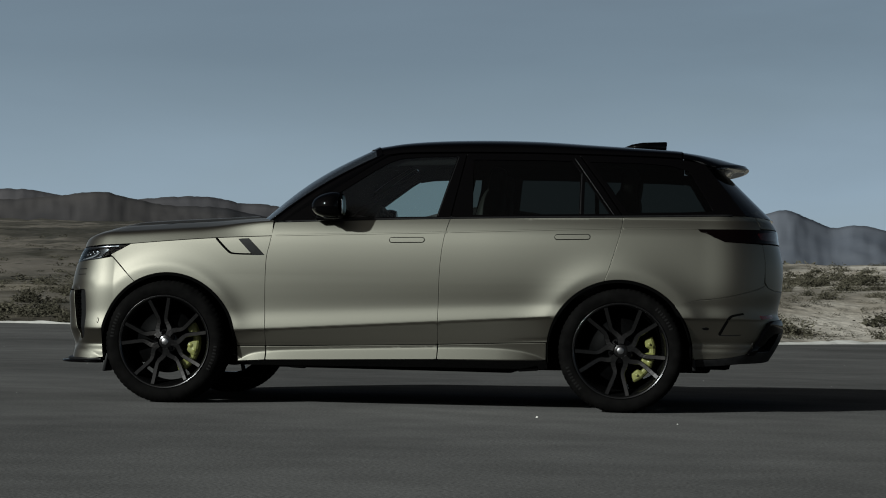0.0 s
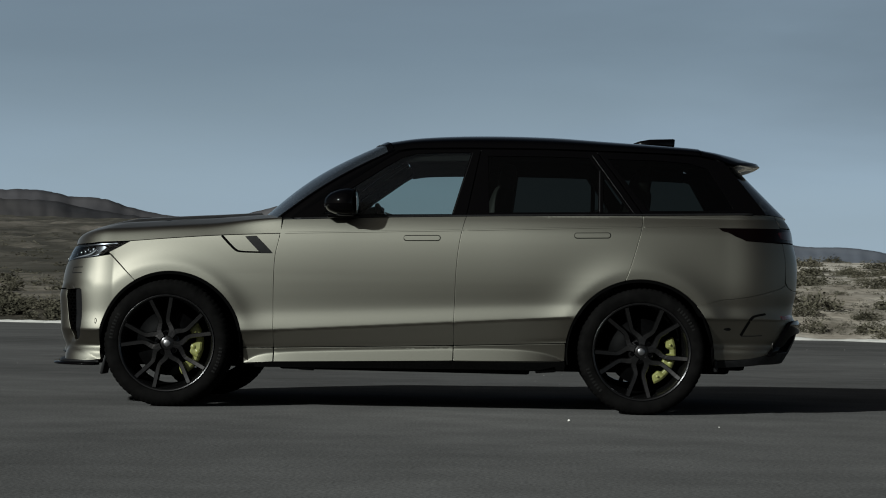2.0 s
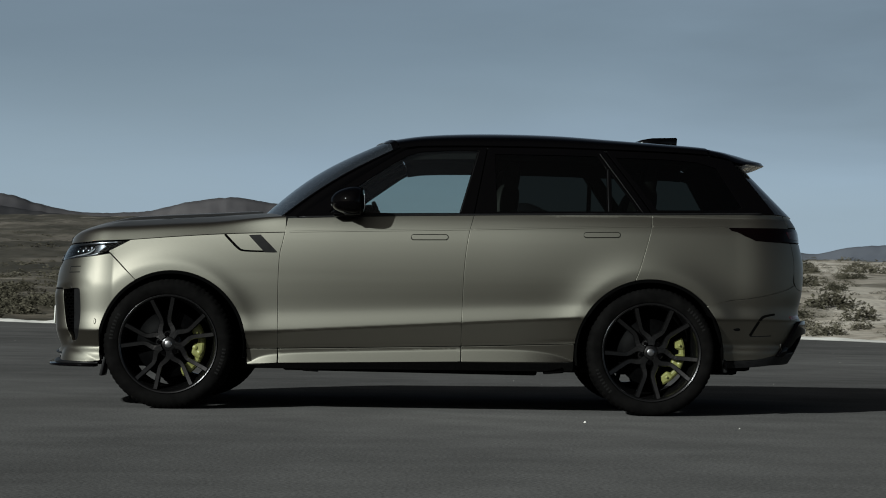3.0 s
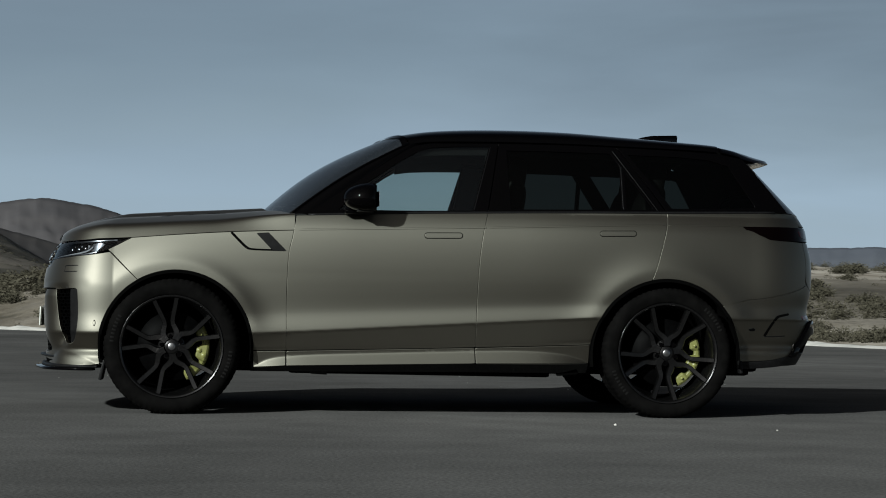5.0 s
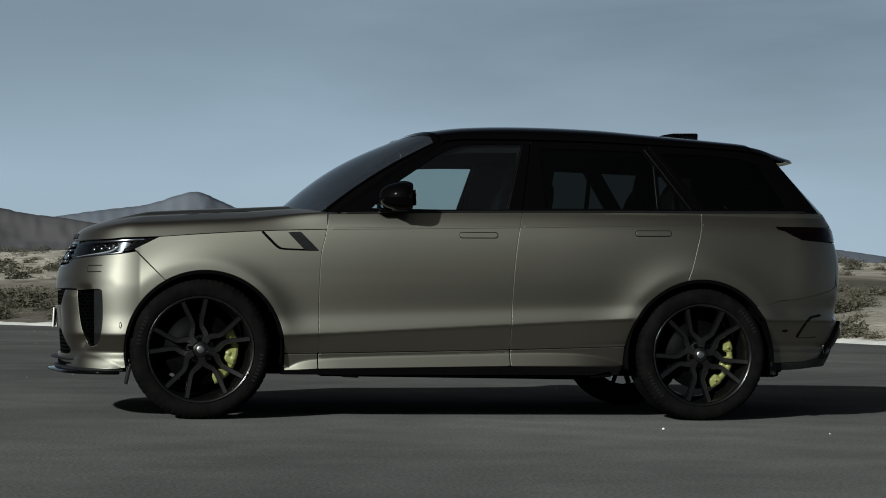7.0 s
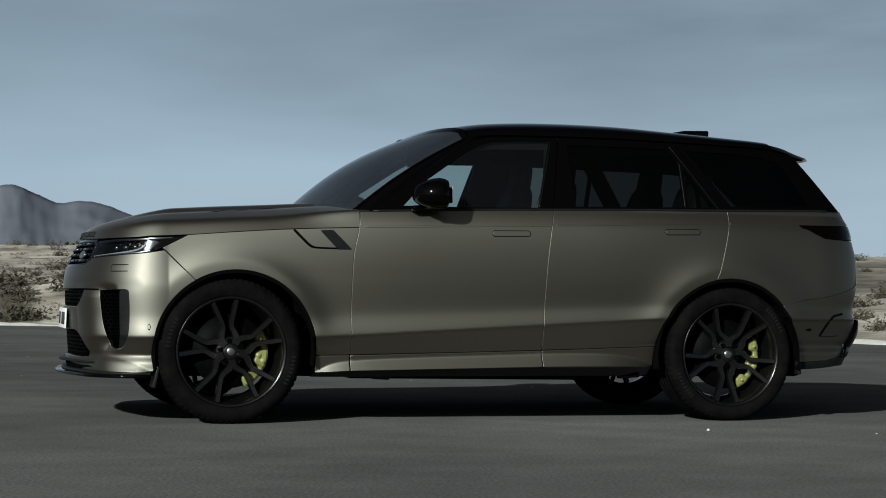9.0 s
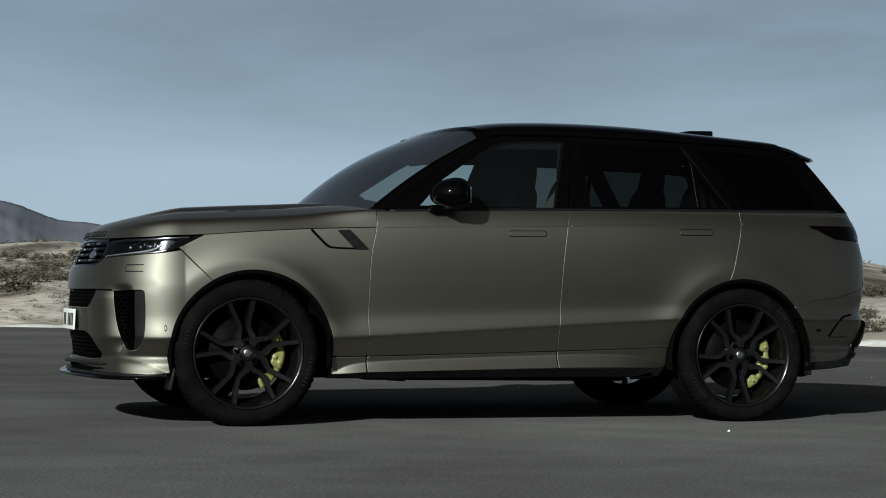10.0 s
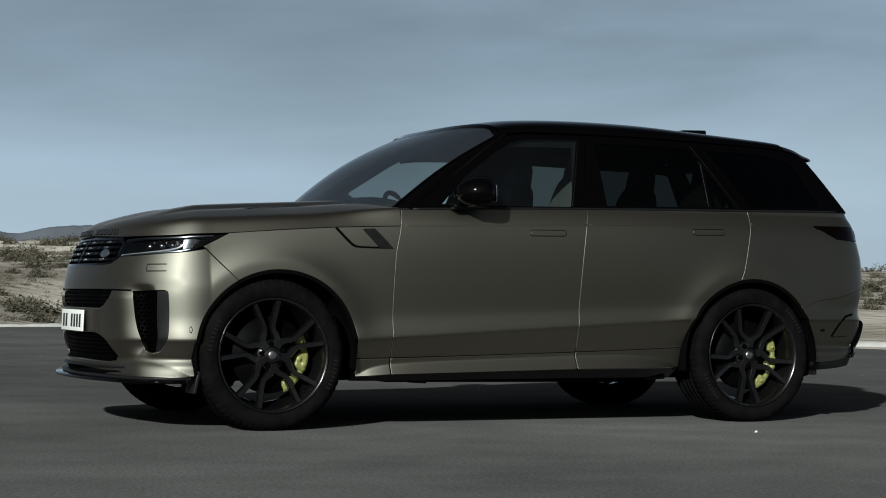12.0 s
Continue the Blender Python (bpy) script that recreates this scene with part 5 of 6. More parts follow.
grid_part("windscreen", screen_point, 24, 40, SCREEN_GLASS, car, "clear raked windscreen")
grid_part("screen_band", lambda a, b: screen_point(0.955 + 0.045 * a, b) + Vector((-0.003, 0, 0.005)), 5, 40, GLOSS, car, "black band along the screen's upper edge")
for m in (1, -1):
    def pillar_point(a, b):
        e = screen_edge(a) + Vector((0.008, 0, 0))
        f = glass_side(*Vector((-0.675, 1.200)).lerp(Vector((-0.020, 1.652)), a)) + Vector((0, 0.014, 0))
        p = e.lerp(f, b)
        bulge = math.sin(b * math.pi) * 0.014
        return Vector((p.x - bulge * 0.6, (p.y - bulge) * m, p.z + bulge * 0.4))
    grid_part("windscreen_pillar", pillar_point, 24, 8, GLOSS, car, "gloss black windscreen pillar")
    part("pillar_bead", tube_bm([(screen_edge(t).x + 0.004, m * (screen_edge(t).y - 0.003), screen_edge(t).z + 0.004) for t in [k / 16 for k in range(17)]], 0.006, 6), GLOSS, car, "black screen seal")


def cowl_point(a, b):
    k = 2 * b - 1
    w = 1 - abs(k) ** 2.2
    q = Vector((-0.785 - 0.43 * w, 0.925 * k, 1.190 + 0.050 * w))
    return q.lerp(screen_foot(k) + Vector((0.01, 0, -0.003)), a)


grid_part("scuttle", cowl_point, 3, 30, TRIM, car, "black plastic scuttle panel")


# spoiler and rear screen
def spoiler_point(a, b):
    k = 2 * b - 1
    w = 1 - abs(k) ** 2.6
    loop = [(1.872, 0.002), (2.05, 0.0), (2.20, -0.006), (2.30, 0.0), (2.318, -0.016), (2.29, -0.034), (2.20, -0.066), (2.165, -0.095), (2.10, -0.085), (1.90, -0.05)]
    i = min(int(a * 9), 8)
    t = a * 9 - i
    x = loop[i][0] + (loop[i + 1][0] - loop[i][0]) * t
    d = loop[i][1] + (loop[i + 1][1] - loop[i][1]) * t
    x_edge = 1.872 + (x - 1.872) * (0.52 + 0.48 * w)
    zc = smooth_table(ROOF_C, x)
    ze = smooth_table(RAIL, x_edge) - 0.25 * max(0, x_edge - 2.0)
    ye = -glass_side(min(x_edge, 2.1), min(ze, 1.65)).y - 0.10 * max(0, x - 2.0)
    z = ze + (zc - ze) * (max(1 - k * k, 0.0)) ** 0.42
    return Vector((x_edge, ye * k, z + d * (0.35 + 0.65 * w)))


bm = bmesh.new()
rows = [[bm.verts.new(spoiler_point(i / 36, j / 40)) for j in range(41)] for i in range(36)]
for i in range(36):
    for j in range(40):
        bm.faces.new((rows[i][j], rows[(i + 1) % 36][j], rows[(i + 1) % 36][j + 1], rows[i][j + 1]))
bmesh.ops.recalc_face_normals(bm, faces=bm.faces)
part("roof_spoiler", bm, GLOSS, car, "gloss black roof spoiler")


def rear_screen_point(a, b):
    e = glass_side(2.015 + 0.268 * a, 1.612 - 0.340 * a)
    c = Vector((2.14 + 0.340 * a, 0, 1.60 - 0.335 * a))
    k = 2 * b - 1
    w = 1 - abs(k) ** 3.0
    return Vector((e.x + (c.x - e.x) * w, e.y * -k * -1, e.z + (c.z - e.z) * w))


grid_part("rear_screen", rear_screen_point, 16, 40, PRIVACY, car, "dark rear screen")
bm = bmesh.new()
fin = [(1.415, 1.760), (1.52, 1.800), (1.59, 1.813), (1.752, 1.818), (1.760, 1.813), (1.752, 1.735), (1.415, 1.748)]
rows = [[bm.verts.new((x, y * (0.35 + 0.65 * min(max((1.82 - z) / 0.07, 0), 1)) * (0.3 + 0.7 * min(max((x - 1.41) / 0.2, 0), 1)), z)) for x, z in fin] for y in (-0.028, 0.028)]
bm.faces.new(rows[0])
bm.faces.new(rows[1][::-1])
for i in range(7):
    j = (i + 1) % 7
    bm.faces.new((rows[0][i], rows[1][i], rows[1][j], rows[0][j]))
bmesh.ops.recalc_face_normals(bm, faces=bm.faces)
bmesh.ops.bevel(bm, geom=bm.edges[:], offset=0.003, segments=2, affect="EDGES")
part("roof_fin", bm, GLOSS, car, "black shark fin aerial")

# door mirrors
for m in (1, -1):
    bm = bmesh.new()
    bmesh.ops.create_uvsphere(bm, u_segments=40, v_segments=24, radius=1.0)
    for v in bm.verts:
        x, y, z = v.co
        # blunt towards the rear, round in front, flat below
        px = x * (0.150 if x < 0 else 0.095)
        py = math.copysign(abs(y) ** 0.8, y) * 0.126
        pz = math.copysign(abs(z) ** 0.8, z) * (0.098 if z > 0 else 0.076)
        if x > 0.55:
            px = 0.55 * 0.095 + (x - 0.55) * 0.01
        taper = 1 - 0.22 * max(0, -y) - 0.12 * max(z, 0) * max(-x, 0)
        v.co = ((px - 0.008 * y) * taper - 0.350 - 0.015 * (-y), (py - 1.095), pz * taper + 1.294)
        v.co.y *= m
    if m < 0:
        bmesh.ops.reverse_faces(bm, faces=bm.faces)
    mirror = part("door_mirror", bm, GLOSS, car, "gloss black door mirror")
    part("mirror_foot", box_bm((0.15, 0.13, 0.03), (-0.41, -0.975 * m, 1.226), (0, -4, 0), 0.012), GLOSS, mirror)
    part("mirror_glass", box_bm((0.004, 0.14, 0.090), (-0.294, -1.095 * m, 1.294), (0, 0, 6 * m), 0.0015), CHROME, mirror, "mirror glass")
    part("mirror_base_trim", box_bm((0.10, 0.12, 0.012), (-0.365, -1.075 * m, 1.224), (0, 0, 0), 0.005), TRIM, mirror)

# lamps, grille and intakes
HEAD = [(-1.748, 1.040)] + HEAD_LOW[1:] + [(-2.622, 0.93), (-2.628, 0.985), (-2.60, 1.012), (-2.40, 1.021), (-2.21, 1.0225), (-1.95, 1.029)]


def lamp_floor(u, z):
    return skin(u, z) - normal_of(skin, u, z) * 0.06


for m in (1, -1):
    lamp = panel("head_lamp", HEAD, LAMP_BLACK, car, "slim head lamp with dark bezel", surface=lamp_floor, side=m, deep=0.01, step=0.04)
    panel("lamp_lens", HEAD, LENS, lamp, "clear lamp lens", gap=0.003, side=m, deep=0.05, step=0.03, lift=0.001)
    panel("lamp_bezel", [(-1.752, 1.039), (-1.80, 1.019), (-1.885, 0.976), (-1.93, 0.957), (-1.945, 0.968), (-1.90, 1.000), (-1.88, 1.027), (-1.85, 1.031)], GLOSS, lamp, "black lamp tip", side=m, lift=-0.004, deep=0.02)
    low = curve([(-2.605, 0.925), (-2.45, 0.934), (-2.25, 0.948), (-2.12, 0.962), (-2.04, 0.985)], 6)
    panel("daylight_strip", low + [(p[0], p[1] + 0.006) for p in low[::-1]], LAMP_WHITE, lamp, "pale daylight strip", side=m, lift=-0.012, deep=0.02, step=0.02)
    # silver strips stand in for the reflections along the lens edges
    rim_line = curve([(-2.60, 1.006), (-2.40, 1.014), (-2.21, 1.0155), (-1.95, 1.0215), (-1.83, 1.0275)], 5)
    panel("lens_glint", rim_line + [(p[0], p[1] + 0.0045) for p in rim_line[::-1]], LAMP_SILVER, lamp, "thin silver strip for the glint on the upper lens edge", side=m, lift=-0.003, deep=0.01, step=0.02)
    low_line = curve([(-2.58, 0.921), (-2.40, 0.931), (-2.23, 0.939), (-2.10, 0.944), (-1.96, 0.955)], 5)
    panel("lens_glint", low_line + [(p[0], p[1] + 0.0040) for p in low_line[::-1]], LAMP_SILVER, lamp, "thin silver strip for the glint on the lower lens edge", side=m, lift=-0.003, deep=0.01, step=0.02)
    panel("lamp_reflector", [(-2.06, 0.962), (-1.95, 0.966), (-1.89, 1.002), (-1.93, 1.014), (-2.06, 1.008)], LAMP_SMOKE, lamp, "smoked grey side reflector", side=m, lift=-0.020, deep=0.02, step=0.03)
    for u in (-2.42, -2.31, -2.20, -2.10):
        p = skin(u, 0.985)
        n = normal_of(skin, u, 0.985)
        bm = bmesh.new()
        bmesh.ops.create_uvsphere(bm, u_segments=16, v_segments=10, radius=0.022)
        bmesh.ops.transform(bm, matrix=Matrix.Translation(p - n * 0.045), verts=bm.verts)
        bmesh.ops.scale(bm, vec=(1, m, 1), verts=bm.verts)
        part("projector", bm, LAMP_GLASS, lamp, "small glass projector")
        bm = box_bm((0.03, 0.004, 0.045), (0, 0, 0), bevel=0.001)
        bmesh.ops.transform(bm, matrix=Matrix.Translation(p - n * 0.04 + Vector((0.03, -0.02, 0.0))), verts=bm.verts)
        bmesh.ops.scale(bm, vec=(1, m, 1), verts=bm.verts)
        part("projector_fin", bm, LAMP_SILVER, lamp)


def mesh_floor(u, z):
    return skin(u, z) - normal_of(skin, u, z) * 0.045


def half_cells(poly, du, dz):
    """Staggered small openings inside an outline."""
    out = []
    lo, hi = min(p[0] for p in poly), max(p[0] for p in poly)
    zl, zh = min(p[1] for p in poly), max(p[1] for p in poly)
    r = 0
    z = zl + dz * 0.6
    while z < zh:
        u = lo + du * (0.5 + 0.5 * (r % 2))
        while u < hi:
            if inside((u, z), inset(poly, 0.008)):
                out.append((u, z))
            u += du
        z += dz
        r += 1
    return out


def mesh_insert(name, poly, label, sides=(1, -1), du=0.03, dz=0.022, until=0.0):
    """A recessed black grille: a floor with a staggered lattice of bars before it."""
    host = panel(name, poly, DARK, car, label, surface=mesh_floor, both=len(sides) > 1, side=sides[0], deep=0.005, step=0.05)
    v, f = [], []
    for u, z in half_cells(poly, du, dz):
        if u > until:
            continue
        ring = [(u + du * 0.5 * math.cos(a) * 1.0, z + dz * 0.75 * math.sin(a)) for a in [math.pi / 3 * k + math.pi / 6 for k in range(6)]]
        inner = [(u + du * 0.37 * math.cos(a), z + dz * 0.52 * math.sin(a)) for a in [math.pi / 3 * k + math.pi / 6 for k in range(6)]]
        k = len(v)
        for q in ring + inner:
            v.append(skin(*q) - normal_of(skin, *q) * 0.014)
        for q in inner:
            v.append(skin(*q) - normal_of(skin, *q) * 0.032)
        for i in range(6):
            j = (i + 1) % 6
            f += [(k + i, k + j, k + 6 + j, k + 6 + i), (k + 6 + i, k + 6 + j, k + 12 + j, k + 12 + i)]
    n = len(v)
    m_v, m_f = [Vector((p.x, -p.y, p.z)) for p in v], [q[::-1] for q in f]
    v2 = v + m_v if len(sides) > 1 else v if sides[0] > 0 else m_v
    f2 = f + [tuple(i + n for i in q) for q in m_f] if len(sides) > 1 else f if sides[0] > 0 else m_f
    ob = mesh_part("mesh_lattice", v2, f2, LATTICE, host, "black lattice")
    tagged(ob, kind="stuff")
    for poly_ in ob.data.polygons:
        poly_.use_smooth = False
    return host


mesh_insert("upper_intake", UPPER_INTAKE, "black mesh upper intake")
mesh_insert("lower_intake", LOWER_INTAKE, "black mesh lower intake")
for m in (1, -1):
    mesh_insert("side_intake", SIDE_INTAKE, "black mesh corner intake", (m,), 0.026, 0.02, -2.285)
    blade = [(-2.18, 0.735), (-2.177, 0.70), (-2.175, 0.600), (-2.187, 0.510), (-2.222, 0.435), (-2.285, 0.408), (-2.285, 0.44), (-2.285, 0.55), (-2.275, 0.735)]
    panel("intake_blade", blade, TRIM, car, "dark grey intake blade", side=m, lift=-0.008, deep=0.03)
grille = panel("front_grille", GRILLE, DARK, car, "black slatted front grille", surface=mesh_floor, both=True, deep=0.01, step=0.05)
for z in (0.905, 0.938, 0.970, 1.000):
    for m in (1, -1):
        bar = [(-3.09, z - 0.005), (-2.655, z - 0.005), (-2.645, z + 0.006), (-3.09, z + 0.006)]
        panel("grille_bar", bar, GLOSS, grille, "gloss black bar", side=m, lift=-0.004, deep=0.03, step=0.03)
        for k in range(6):
            u = -2.70 - 0.07 * k
            # every third piece is steel: pale highlights on the bars, put into the material
            panel("grille_gem", [(u - 0.014, z - 0.004), (u + 0.014, z - 0.004), (u + 0.018, z + 0.004), (u - 0.018, z + 0.004)], STEEL if k % 3 == 1 else GLOSS, grille, side=m, lift=0.0, deep=0.008, step=0.02)
frame_poly = inset(GRILLE, -0.012)
panel("grille_frame", [(min(max(p[0], -3.09), 0), p[1]) for p in frame_poly], GLOSS, grille, "gloss black grille frame", holes=[inset([(p[0] + (0.004 if p[0] < -3.08 else 0), p[1]) for p in GRILLE], 0.001)], both=True, lift=-0.003, deep=0.03)
panel("grille_badge", [(-2.745 + 0.040 * math.cos(a), 0.935 + 0.020 * math.sin(a)) for a in [math.pi * k / 10 for k in range(20)]], STEEL, grille, "small oval badge", lift=0.006, deep=0.01, step=0.015)

# number plate with its writing as plain bars
plate = part("number_plate", box_bm((0.008, 0.52, 0.118), (-2.352, 0, 0.568), (0, 2, 0), 0.0035), PLATE, car, "white number plate with black bars")
for k in range(7):
    if k == 4:
        continue
    part("plate_bar", box_bm((0.003, 0.034, 0.072), (-2.3575, -0.195 + 0.065 * k, 0.568), (0, 2, 0), 0.001), INK, plate, "black bar")
# tow cover and washer outlines on the bumper
for m in (1, -1):
    for a, b, c, d in ((-2.36, 0.874, -2.20, 0.877), (-2.36, 0.838, -2.20, 0.841), (-2.363, 0.838, -2.360, 0.874)):
        panel("cover_line", [(a, b), (c, b + 0.002), (c, b + 0.004 if b != d - 0.036 else d), (a, b + 0.003 if c - a > 0.1 else d)], TRIM, car, "thin shut line", side=m, lift=0.0008, deep=0.002, step=0.03)


# splitter: two tiers round the nose
def splitter_ring(out, z0, z1, back, u_from=-1.99):
    verts, faces = [], []
    us = [u_from + (-3.09 - u_from) * k / 60 for k in range(61)]
    for m in (1, -1):
        base = len(verts)
        for u in us:
            p = skin(u, 0.30)
            n = normal_of(skin, u, 0.30)
            n.z = 0
            n.normalize()
            k = min(1.0, (u_from - u) / 0.5)
            o = out * k
            for q in (p + n * (o - 0.006) + Vector((0, 0, z1 - 0.30)), p + n * o + Vector((0, 0, (z0 + z1) / 2 - 0.30)), p + n * (o - 0.006) + Vector((0, 0, z0 - 0.30)),
                      p - n * back + Vector((0, 0, z0 - 0.30)), p - n * back + Vector((0, 0, z1 + 0.004 - 0.30))):
                verts.append(Vector((q.x, q.y * m, q.z)))
        for i in range(60):
            for j in range(5):
                a, b = base + i * 5 + j, base + i * 5 + (j + 1) % 5
                f = (a, b, b + 5, a + 5)
                faces.append(f if m > 0 else f[::-1])
    return verts, faces


v, f = splitter_ring(0.075, 0.252, 0.268, 0.10)
splitter = mesh_part("front_splitter", v, f, GLOSS, car, "gloss black front splitter")
v, f = splitter_ring(0.035, 0.268, 0.285, 0.10, -1.94)
mesh_part("splitter_riser", v, f, TRIM, splitter)
v, f = splitter_ring(0.055, 0.322, 0.334, 0.06, -2.54)
mesh_part("splitter_lip", v, f, TRIM, splitter, "dark upper lip")
v, f = splitter_ring(0.012, 0.285, 0.322, 0.04, -2.56)
mesh_part("splitter_gap", v, f, DARK, splitter)

# tail: diffuser, exhausts
panel("rear_diffuser", [(1.972, 0.340), (2.15, 0.356), (2.335, 0.382), (2.42, 0.394), (2.70, 0.400), (2.80, 0.552), (3.12, 0.556), (3.12, 0.34), (2.7, 0.33), (2.3, 0.325), (1.975, 0.305)],
      TRIM, car, "black rear diffuser", both=True, lift=0.004, deep=0.04)
for m in (1, -1):
    panel("diffuser_recess", [(2.30, 0.375), (2.38, 0.44), (2.45, 0.52), (2.54, 0.556), (2.82, 0.56), (2.72, 0.395), (2.42, 0.39)], DARK, car, "dark exhaust recess", side=m, lift=-0.05, deep=0.01)
    panel("diffuser_wing", [(2.335, 0.384), (2.40, 0.452), (2.46, 0.530), (2.53, 0.578), (2.62, 0.594), (2.80, 0.594), (2.80, 0.530), (2.60, 0.522), (2.525, 0.500), (2.455, 0.440), (2.40, 0.388)], GLOSS, car,
          "gloss black bumper corner", side=m, lift=0.026, deep=0.045, roll=0.006, step=0.02)
    for k, (x, y) in enumerate(((2.288, 0.735), (2.315, 0.635))):
        bm = lathe_bm([(0.040, -0.10), (0.043, 0.055), (0.047, 0.06), (0.044, 0.055), (0.037, 0.05), (0.034, -0.08)], 28)
        bmesh.ops.transform(bm, matrix=pose(x, -y * m, 0.447 + 0.006 * k, 0, 0, -90 - 14 * m), verts=bm.verts)
        part("exhaust_pipe", bm, TITAN, car, "round metal exhaust pipe")

# underside
bm = box_bm((3.9, 1.50, 0.16), (0.12, 0, 0.335), (0, 0, 0), 0.03)
box_bm((1.6, 1.62, 0.07), (0.0, 0, 0.275), (0, 0.4, 0), 0.02, bm)
box_bm((0.5, 0.9, 0.10), (1.95, 0, 0.32), (0, 0, 0), 0.03, bm)
part("underbody", bm, DARK, car)
for m in (1, -1):
    part("wheel_flap", box_bm((0.02, 0.16, 0.13), (-1.905, -0.87 * m, 0.262), (0, 12, 0), 0.006), TRIM, car, "black rubber wheel flap")
    part("wheel_flap", box_bm((0.02, 0.10, 0.08), (1.962, -0.90 * m, 0.315), (0, -6, 0), 0.006), TRIM, car, "black rubber wheel flap")
    part("jack_point", box_bm((0.13, 0.05, 0.035), (0.90, -0.84 * m, 0.268), (0, -4, 0), 0.008), DARK, car)
    part("jack_point", box_bm((0.10, 0.05, 0.025), (-0.62, -0.86 * m, 0.255), (0, 3, 0), 0.006), TRIM, car)


# wheels
def wheel(radius, half, hub_y, turn, hub_z, marks, name="wheel"):
    """A wheel at its hub's centre, outer face towards -y."""
    lip = -half + 0.006
    bm = lathe_bm([(0.268, 0.10), (0.262, 0.03), (0.272, -0.03), (0.285, lip + 0.03), (0.292, lip + 0.012), (0.3035, lip + 0.004), (0.3075, lip - 0.002), (0.3055, lip - 0.006),
                   (0.298, lip - 0.003), (0.291, lip + 0.006), (0.280, lip + 0.034), (0.264, -0.03), (0.255, 0.03), (0.260, 0.10)], 96, close=True)
    root = part(name, bm, RIM, None, "")
    part("rim_lip", lathe_bm([(0.3005, lip - 0.001), (0.3040, lip - 0.0065), (0.3065, lip - 0.0055), (0.3078, lip - 0.001)], 96), LIP, root, "bright machined rim edge")
    # spokes: five stems between the nuts, each splitting in two
    for k in range(5):
        a0 = turn + 72 * k
        for sgn in (-1, 1):
            sb = bmesh.new()
            rings = []
            stem = radians(a0 + 36)
            way = [Vector((r * math.cos(radians(o)), r * math.sin(radians(o)) * sgn)) for r, o in
                   ((0.046, 3.0), (0.074, 5.0), (0.094, 10.5), (0.112, 18.5), (0.130, 24.5), (0.150, 26.8), (0.172, 26.2), (0.200, 25.0), (0.230, 24.0), (0.260, 23.2), (0.289, 22.7))]
            for i in range(11):
                t = i / 10
                p = way[i]
                ahead = (way[min(i + 1, 10)] - way[max(i - 1, 0)]).normalized()
                c = Vector((p.x * math.cos(stem) - p.y * math.sin(stem), 0, p.x * math.sin(stem) + p.y * math.cos(stem)))
                e = Vector((-ahead.y, ahead.x))
                q = Vector((e.x * math.cos(stem) - e.y * math.sin(stem), 0, e.x * math.sin(stem) + e.y * math.cos(stem)))
                y = hub_y + (lip + 0.006 - hub_y) * t**1.5 + 0.012 * math.sin(t * math.pi)
                wide = 0.0150 + 0.0075 * max(0.0, 1 - t / 0.5)
                c.y = y
                rings.append([sb.verts.new(c + q * w + Vector((0, h, 0))) for w, h in
                              ((-wide * 0.72, -0.005), (wide * 0.72, -0.005), (wide * 0.95, 0.001), (wide * 1.05, 0.036), (-wide * 1.05, 0.036), (-wide * 0.95, 0.001))])
            for p, q in zip(rings, rings[1:]):
                for j in range(6):
                    sb.faces.new((p[j], p[(j + 1) % 6], q[(j + 1) % 6], q[j]))
            sb.faces.new(rings[0])
            sb.faces.new(rings[-1][::-1])
            bmesh.ops.recalc_face_normals(sb, faces=sb.faces)
            part("spoke", sb, RIM, root, smooth=False)
        a = radians(a0)
        nb = bmesh.new()
        bmesh.ops.create_cone(nb, segments=6, radius1=0.0135, radius2=0.0115, depth=0.024, cap_ends=True, matrix=pose(0.062 * math.cos(a), hub_y + 0.004, 0.062 * math.sin(a), 90))
        part("wheel_nut", nb, GLOSS, root, smooth=False)
    part("hub", lathe_bm([(0.0, hub_y + 0.004), (0.036, hub_y + 0.002), (0.044, hub_y + 0.008), (0.078, hub_y + 0.014), (0.084, hub_y + 0.03), (0.085, 0.02)], 48), RIM, root)
    part("centre_cap", lathe_bm([(0.0, hub_y - 0.004), (0.018, hub_y - 0.004), (0.023, hub_y - 0.001), (0.026, hub_y + 0.006)], 32), STEEL, root, "silver centre cap")
    # tyre, with tread grooves and blocks
    w = half
    prof = [(0.301, -w + 0.020), (0.306, -w + 0.008), (0.318, -w + 0.001), (0.335, -w - 0.004), (0.352, -w - 0.006), (0.368, -w - 0.003), (0.383, -w + 0.006), (0.392, -w + 0.016)]
    tread = [(radius - 0.006, -w + 0.026), (radius - 0.002, -w + 0.045)]
    for y in (-0.068, -0.022, 0.022, 0.068):
        tread += [(radius, y - 0.007), (radius - 0.007, y - 0.005), (radius - 0.007, y + 0.005), (radius, y + 0.007)]
    tread += [(radius - 0.002, w - 0.045), (radius - 0.006, w - 0.026)]
    prof = prof + tread + [(r, -y) for r, y in prof[::-1]]
    steps = 288
    tb = bmesh.new()
    rows = []
    for k in range(steps):
        a = 2 * math.pi * k / steps
        cut = 0.005 if k % 4 == 0 else 0.0
        row = []
        for i, (r, y) in enumerate(prof):
            edge = 7 <= i <= 9 or len(prof) - 10 <= i <= len(prof) - 8
            rr = r - (cut if edge else 0) - (0.0025 if cut and 10 <= i < len(prof) - 10 else 0)
            x, z = rr * math.cos(a), rr * math.sin(a)
            row.append(tb.verts.new((x, y, max(z, -hub_z + 0.001))))
        rows.append(row)
    n = len(prof)
